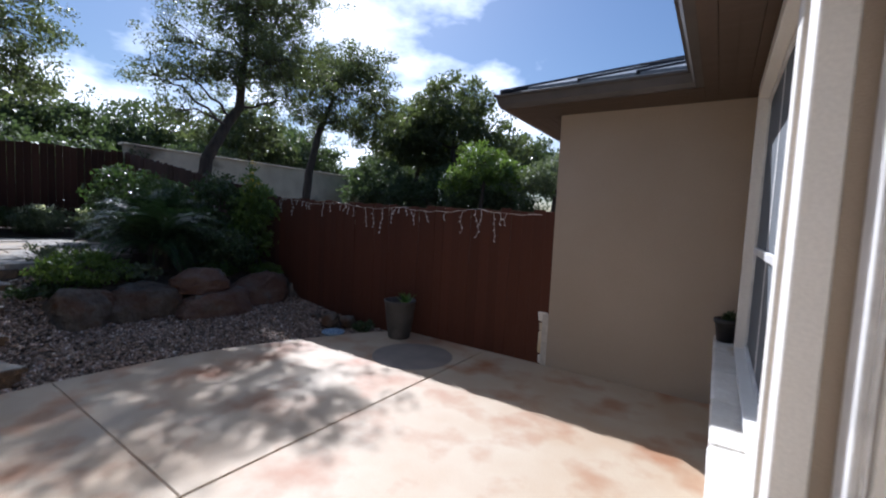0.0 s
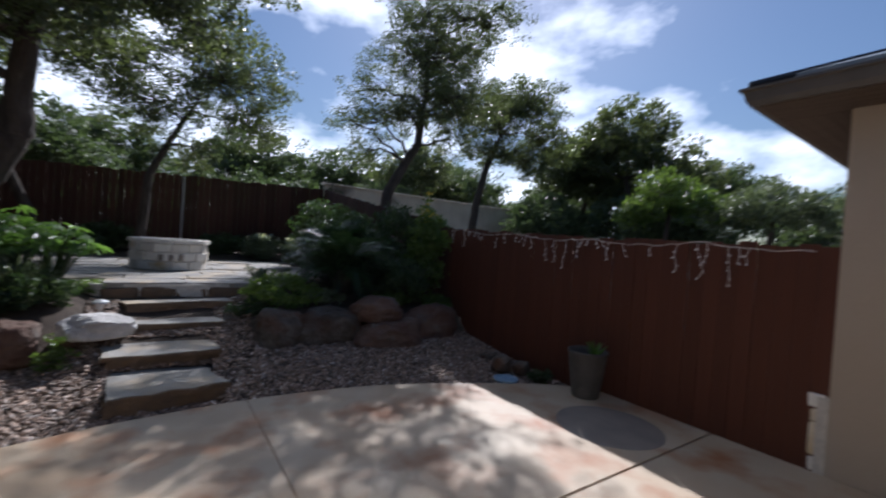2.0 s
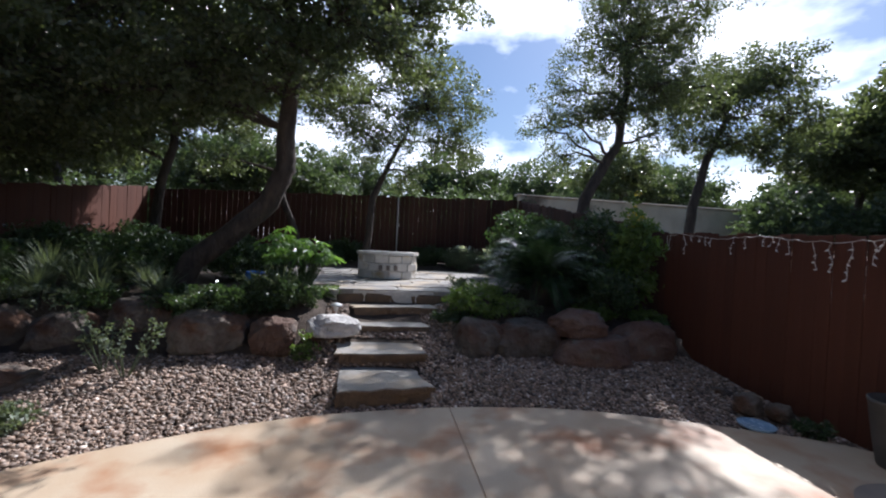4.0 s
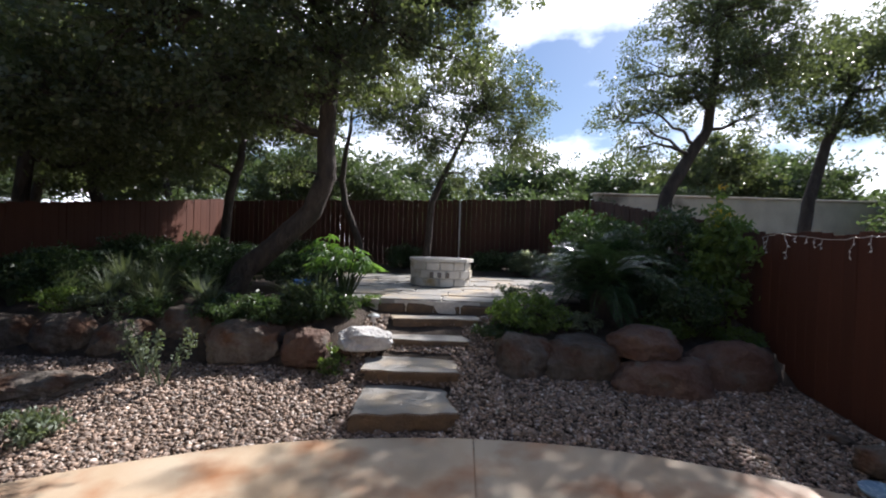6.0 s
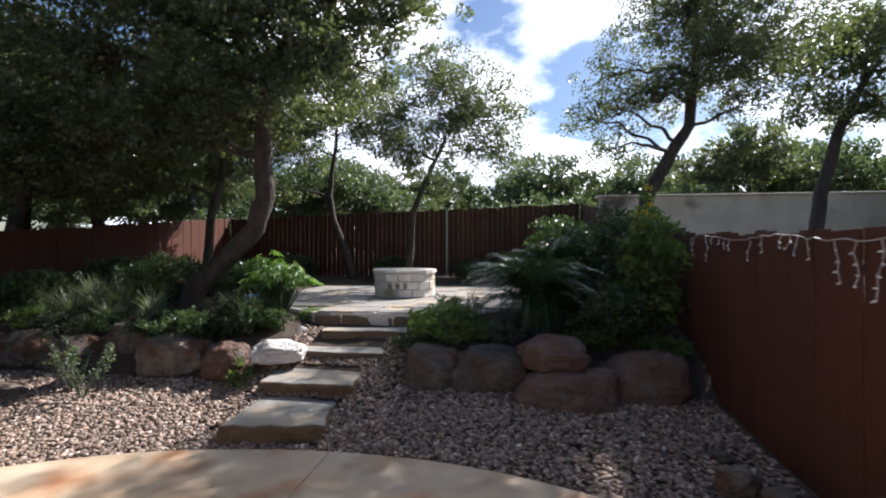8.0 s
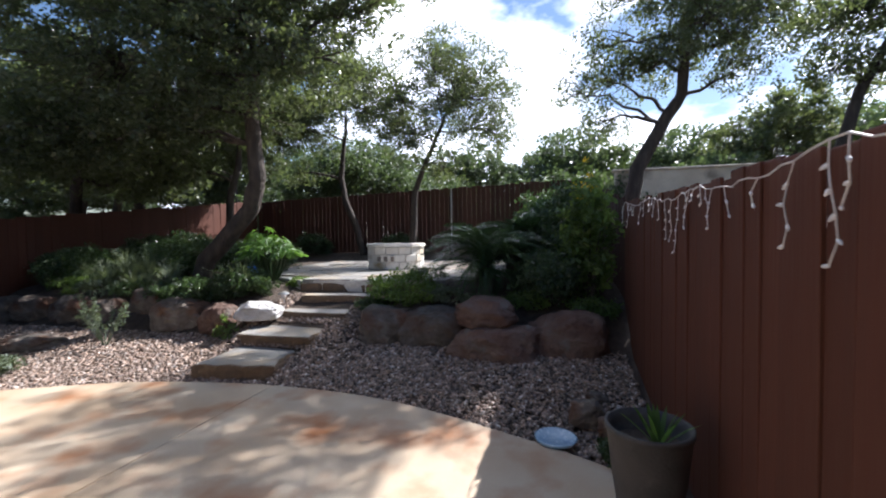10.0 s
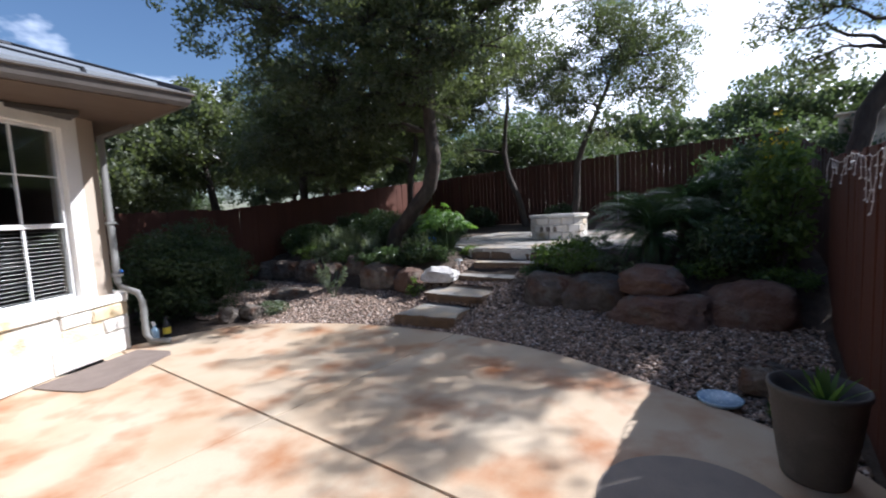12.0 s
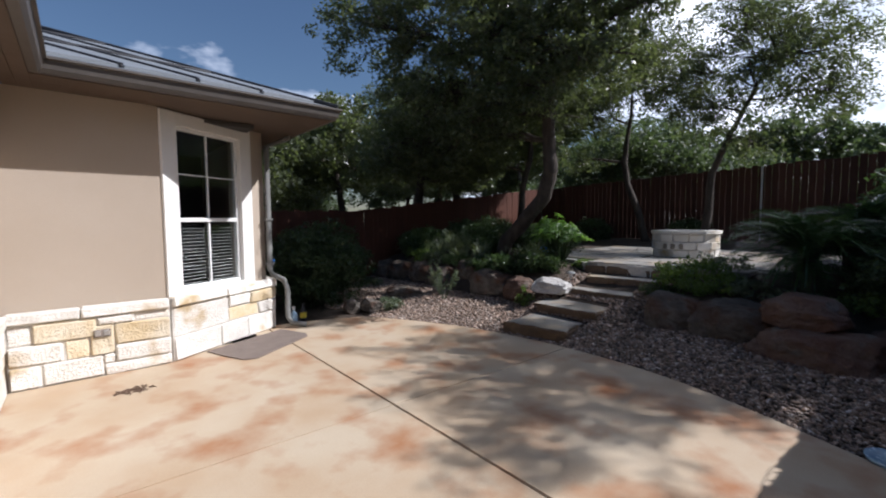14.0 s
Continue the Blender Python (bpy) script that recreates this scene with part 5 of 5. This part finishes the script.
shrub("shrub", on(-7.9, 4.35), (0.7, 0.42, 0.80), 6, 140, 28, (0.09, 0.04), "leaf_shrub", "dark leafy shrub by the side fence", 0.16)
shrub("flowering_shrub", on(-12.9, 3.0), (0.55, 0.55, 0.32), 7, 100, 40, (0.07, 0.028), "leaf_sage", "pale grey-green bush with white flowers", 0.15, 6, 12, "petal_white", 0.045)
shrub("flowering_shrub", on(-12.4, 3.9), (0.55, 0.5, 0.4), 17, 100, 40, (0.07, 0.028), "leaf_sage", "pale grey-green bush with white flowers", 0.15, 6, 8, "petal_white", 0.045)
for i, (x, y) in enumerate(((-13.3, 2.1), (-13.3, -0.3), (-13.2, -3.1), (-13.2, -4.6))):
    shrub("shrub", on(x, y), (0.45, 0.6, 0.28 + 0.05 * (i % 3)), 20 + i, 90, 40, (0.075, 0.03), "leaf_shrub", "low dark shrub along the back fence", 0.16, group="shrubs along the back fence")
fatsia(on(-7.45, -0.55, 0.1), (0.42, 0.48, 0.52), 60, 1, "bright green plant with large deeply lobed leaves")
fatsia(on(-7.75, -0.9, 0.1), (0.40, 0.40, 0.56), 40, 2, "bright green plant with large deeply lobed leaves")
shrub("shrub", on(-7.0, -0.75), (0.36, 0.55, 0.22), 8, 110, 40, (0.055, 0.026), "leaf_shrub", "low dark green plants under the broad leaves", 0.11)
shrub("shrub", on(-6.75, -1.6), (0.35, 0.60, 0.22), 9, 110, 40, (0.055, 0.026), "leaf_shrub", "low dark green plants above the boulders", 0.11)
shrub("shrub", on(-8.5, -3.1), (0.85, 0.80, 0.42), 10, 230, 50, (0.065, 0.030), "leaf_shrub", "dark leafy shrub in the raised bed", 0.16)
shrub("shrub", on(-8.9, -1.7), (0.6, 0.55, 0.32), 11, 140, 45, (0.065, 0.030), "leaf_shrub", "dark leafy shrub beside the oak trunk", 0.15)
shrub("shrub", on(-9.2, -4.7), (1.0, 0.6, 0.42), 12, 230, 45, (0.07, 0.030), "leaf_shrub", "dark leafy shrub in the raised bed", 0.18)
shrub("shrub", on(-7.6, -4.9), (0.8, 0.45, 0.34), 13, 200, 45, (0.065, 0.030), "leaf_shrub", "dark leafy shrub in the raised bed", 0.17)
shrub("shrub", on(-11.0, -3.6), (0.9, 1.1, 0.36), 14, 200, 45, (0.075, 0.032), "leaf_shrub", "dark leafy shrub in the raised bed", 0.19)
for i, (x, y, h) in enumerate(((-7.15, -3.7, 0.62), (-7.4, -4.5, 0.6), (-7.0, -2.9, 0.45), (-8.0, -4.2, 0.6), (-7.0, -4.9, 0.45), (-7.0, -0.75, 0.62), (-7.15, -1.1, 0.55), (-7.5, -3.2, 0.7), (-7.25, -3.3, 0.6), (-7.7, -3.9, 0.7), (-7.0, -2.2, 0.5), (-7.3, -2.5, 0.6))):
    grass_clump(on(x, y), h, 130, 30 + i, "clump of long grey-green strap leaves")
shrub("bush", (-3.95, -3.75, -0.08), (0.95, 0.95, 0.80), 16, 420, 60, (0.06, 0.022), "leaf_shrub", "large dark evergreen bush beside the house", 0.18, 9, category="bush")
shrub("bush", (-4.7, -4.75, -0.06), (0.9, 0.65, 0.72), 18, 330, 55, (0.06, 0.022), "leaf_shrub", "large dark evergreen bush beside the house", 0.19, 9, category="bush")
shrub("shrub", (-4.75, -2.35, -0.04), (0.22, 0.28, 0.10), 19, 40, 26, (0.05, 0.02), "leaf_sage", "small grey-green plant at the patio edge", 0.07)
shrub("shrub", on(-6.05, -0.30), (0.10, 0.16, 0.22), 41, 26, 18, (0.04, 0.022), "leaf_yellow", "trailing light green creeper on a boulder", 0.06, 4)
shrub("shrub", on(-5.7, -4.6), (0.3, 0.3, 0.1), 42, 40, 26, (0.05, 0.02), "leaf_sage", "small weedy plant in the gravel", 0.08)


def twiggy(at, seed):
    rng = random.Random(seed)
    t = thing("twiggy_plant", at, label="sparse leggy plant with pale stems and few leaves", category="plant")
    tips = []
    for i in range(7):
        a, h = rng.uniform(0, 6.28), rng.uniform(0.4, 0.72)
        p = [Vector((0, 0, 0)), Vector((0.10 * math.cos(a), 0.12 * math.sin(a), h * 0.5)), Vector((0.22 * math.cos(a + 0.3), 0.30 * math.sin(a + 0.3), h))]
        bm = bmesh.new()
        tube(bm, p, [0.008, 0.006, 0.003], 5)
        part("stem", bm, "leaf_sage", t)
        tips += [tuple(p[1].lerp(p[2], k)) for k in (0.2, 0.45, 0.7, 0.9, 1.0)]
    v, f = leaf_cloud(np.random.default_rng(seed), tips, 0.055, 7, 0.045, 0.024)
    cloud_of("foliage", v, f, "leaf_sage", t)


for i, (x, y, r) in enumerate(((-6.9, -2.9, 0.30), (-6.9, -3.5, 0.34), (-6.95, -4.2, 0.32), (-6.8, 1.55, 0.2), (-6.95, 2.6, 0.24), (-6.85, 3.7, 0.26), (-6.9, -1.0, 0.26), (-6.9, -1.9, 0.3), (-6.75, 4.55, 0.24), (-7.3, -4.4, 0.34), (-7.9, 2.05, 0.3), (-7.7, -0.15, 0.16))):
    shrub("ground_cover", on(x, y), (r, r * 1.3, r * 0.5), 60 + i, 46, 22, (0.05, 0.022), ("leaf_shrub", "leaf_sage", "leaf_yellow")[i % 3], "low leafy ground cover between the boulders", 0.09, 4, category="plant", group="ground cover in the bed")
twiggy(on(-5.72, -1.95), 3)
twiggy(on(-5.9, -2.25), 5)


# ---- small things ----
def build_pot():
    t = thing("plant_pot", (-3.60, 4.48, 0.0), label="tall tapered weathered grey plant pot near the fence", category="pot")
    bm = bmesh.new()
    lathe(bm, [(0.142, 0.0), (0.150, 0.02), (0.183, 0.24), (0.209, 0.47), (0.220, 0.495), (0.220, 0.517), (0.205, 0.52), (0.190, 0.47), (0.181, 0.405)], 36)
    part("body", bm, "pot", t, smooth=True)
    bm = bmesh.new()
    lathe(bm, [(0.180, 0.40), (0.181, 0.41), (0.12, 0.417)], 24)
    part("soil", bm, "soil", t)
    vs, fs = [], []
    rng = random.Random(4)
    for i in range(18):
        a, l = rng.uniform(0, 6.28), rng.uniform(0.08, 0.20)
        c, s = math.cos(a), math.sin(a)
        b = len(vs)
        for u, w in ((0, 0.007), (0.35, 0.015), (0.7, 0.011), (1, 0.001)):
            d, z = l * u, 0.42 + (0.30 - 0.4 * l) * u - 0.06 * u * u
            vs += [(0.07 + d * c - w * s, 0.03 + d * s + w * c, z), (0.07 + d * c + w * s, 0.03 + d * s - w * c, z)]
        for k in range(3):
            fs.append((b + 2 * k, b + 2 * k + 1, b + 2 * k + 3, b + 2 * k + 2))
    p = thing("pot_plant", (-3.60, 4.48, 0.0), label="small leafy green plant growing in the grey pot", category="plant")
    cloud_of("leaves", np.array(vs), np.array(fs), "leaf_bright", p)


build_pot()
bm = bmesh.new()
lathe(bm, [(0.08, 0.0), (0.145, 0.03), (0.157, 0.055), (0.14, 0.055), (0.07, 0.035)], 28, (-4.40, 4.02))
for v in bm.verts:
    v.co.z += ground_z(-4.40, 4.02) + 0.045
tagged(link("dish", bm, "blue_grey", smooth=True), "shallow blue-grey glazed dish lying on the gravel", "dish")
shrub("shrub", (-4.22, 4.42, -0.05), (0.14, 0.14, 0.09), 50, 26, 20, (0.05, 0.02), "leaf_shrub", "small weedy plant beside the pot", 0.05, 4)


def build_lights():
    """Icicle lights: a wire sagging along the fence top with drops of bulbs."""
    rng = random.Random(9)
    t = thing("icicle_lights", label="white icicle string lights draped along the fence top", category="string lights")
    top = lambda x: near_top((-1.62 - x) / 5.33)
    y = lambda x: 4.705 + 0.0366 * (-1.58 - x)
    bm = bmesh.new()
    pts, x = [], -1.75
    while x > -6.92:
        pts.append((x, y(x) + rng.uniform(-0.006, 0.004), top(x) - 0.01 - 0.05 * abs(math.sin(x * 2.4)) + rng.uniform(-0.01, 0.015)))
        x -= 0.09
    tube(bm, pts, [0.0036] * len(pts), 5)
    part("wire", bm, "wire", t)
    for i, (x, py, z) in enumerate(pts):
        if i < 5 or rng.random() < 0.42:
            continue
        ln = rng.choice((0.06, 0.10, 0.14, 0.20, 0.28, 0.36))
        bm, n = bmesh.new(), max(2, round(ln / 0.07))
        q, drop = Vector((x, py, z)), []
        drop.append(q.copy())
        for k in range(n):
            q = q + Vector((rng.uniform(-0.036, 0.036), rng.uniform(-0.012, 0.004), -ln / n))
            q.y = max(y(x) - 0.045, min(q.y, y(x) + 0.01))
            drop.append(q.copy())
        tube(bm, drop, [0.0034] * len(drop), 5)
        d = part("drop", bm, "wire", t)
        for p in drop[1:]:
            bmb = bmesh.new()
            e = p + Vector((rng.choice((-1, 1)) * rng.uniform(0.015, 0.035), -0.006, rng.uniform(-0.02, 0.0)))
            tube(bmb, [p, p.lerp(e, 0.5), e], [0.006, 0.007, 0.002], 6)
            part("bulb", bmb, "bulb", d)


build_lights()

bm = prism(bmesh.new(), [(-1.60, -1.60), (-1.70, -1.30), (-1.84, -0.98), (-1.98, -0.93), (-2.80, -1.46), (-2.84, -1.60), (-2.66, -2.06)], 0.002, 0.014)
tagged(link("door_mat", bm, "mat"), "dark grey rubber mat lying under the bay window", "mat")


def bottle(at, h, r, mat, label, tall_neck, band=None):
    t = thing("bottle", at, label=label, category="bottle")
    bm = bmesh.new()
    lathe(bm, [(r * 0.9, 0.0), (r, 0.01), (r, h * 0.60), (r * 0.75, h * 0.72), (r * 0.36, h * 0.80), (r * 0.34, h * 0.92)], 20)
    part("body", bm, mat, t, smooth=True)
    bm = bmesh.new()
    lathe(bm, [(r * 0.40, h * 0.90), (r * 0.42, h), (r * 0.30, h * 1.01)], 14)
    part("cap", bm, "plastic_white" if tall_neck else "plastic_dark", t)
    if tall_neck:
        part("trigger", boxes(((-0.015, -0.06, h * 0.98), (0.015, 0.02, h * 1.08)), bevel=0.006), "plastic_white", t)
    if band:
        bm = bmesh.new()
        lathe(bm, [(r + 0.001, h * 0.2), (r + 0.0015, h * 0.21), (r + 0.0015, h * 0.5), (r + 0.001, h * 0.51)], 20)
        part("paper_label", bm, band, t, "yellow paper label")


bottle((-2.98, -2.38, -0.02), 0.25, 0.05, "blue_grey", "translucent grey spray bottle beside the downspout", True)
bottle((-3.16, -2.46, -0.02), 0.29, 0.05, "plastic_dark", "dark plastic bottle with a yellow label", False, "yellow")

# outlet cover in the stone base
ob_out = thing("outlet_cover", label="grey metal outdoor outlet cover set in the stone base", category="outlet")
part("plate", boxes(((-0.69, -1.445, 0.41), (-0.55, -1.415, 0.49)), bevel=0.006), "stain", ob_out)
for x in (-0.655, -0.585):
    part("flap", boxes(((x - 0.024, -1.418, 0.427), (x + 0.024, -1.406, 0.475)), bevel=0.004), "steel", ob_out)

# little pot on the window ledge
lp = thing("ledge_pot", (0.09, 4.46, 0.69), label="small dark pot with a spiky succulent on the stone ledge", category="pot")
bm = bmesh.new()
lathe(bm, [(0.065, 0.0), (0.085, 0.15), (0.098, 0.16), (0.098, 0.20), (0.082, 0.20), (0.075, 0.17)], 20)
part("body", bm, "plastic_dark", lp, smooth=True)
v, f = leaf_cloud(np.random.default_rng(3), [(0, 0, 0.20), (0.02, 0.02, 0.23)], 0.05, 40, 0.06, 0.02)
cloud_of("succulent", v, f, "leaf_shrub", lp)

# lamp under the eave
sl = thing("eave_lamp", (0.02, 2.35, SOFFIT), label="white outdoor lamp under the brown eave", category="lamp")
bm = bmesh.new()
lathe(bm, [(0.055, -0.02), (0.055, 0.0)], 20)
part("base_plate", bm, "plastic_white", sl)
bm = bmesh.new()
tube(bm, [(0, 0, -0.02), (0, -0.03, -0.07), (-0.02, -0.10, -0.10), (-0.03, -0.17, -0.13)], [0.018, 0.022, 0.045, 0.055], 14)
part("lamp_head", bm, "plastic_white", sl, smooth=True)

# solar path lamp by the steps
sp = thing("path_lamp", on(-7.0, -0.02), label="small metal path lamp with a flat cap by the steps", category="lamp")
bm = bmesh.new()
tube(bm, [(0, 0, 0), (0, 0, 0.20)], [0.010, 0.010], 8)
part("stake", bm, "steel", sp)
bm = bmesh.new()
lathe(bm, [(0.03, 0.13), (0.035, 0.19), (0.035, 0.20)], 14)
part("lens", bm, "bulb", sp)
bm = bmesh.new()
lathe(bm, [(0.085, 0.195), (0.08, 0.212), (0.02, 0.235)], 20)
part("cap", bm, "steel", sp)

bp = thing("glazed_pot", on(-8.1, -1.35), label="blue glazed garden pot half hidden by plants", category="pot")
bm = bmesh.new()
lathe(bm, [(0.10, 0.0), (0.14, 0.08), (0.155, 0.18), (0.14, 0.23), (0.155, 0.245), (0.14, 0.245), (0.12, 0.20)], 28)
part("body", bm, "blue", bp, smooth=True)
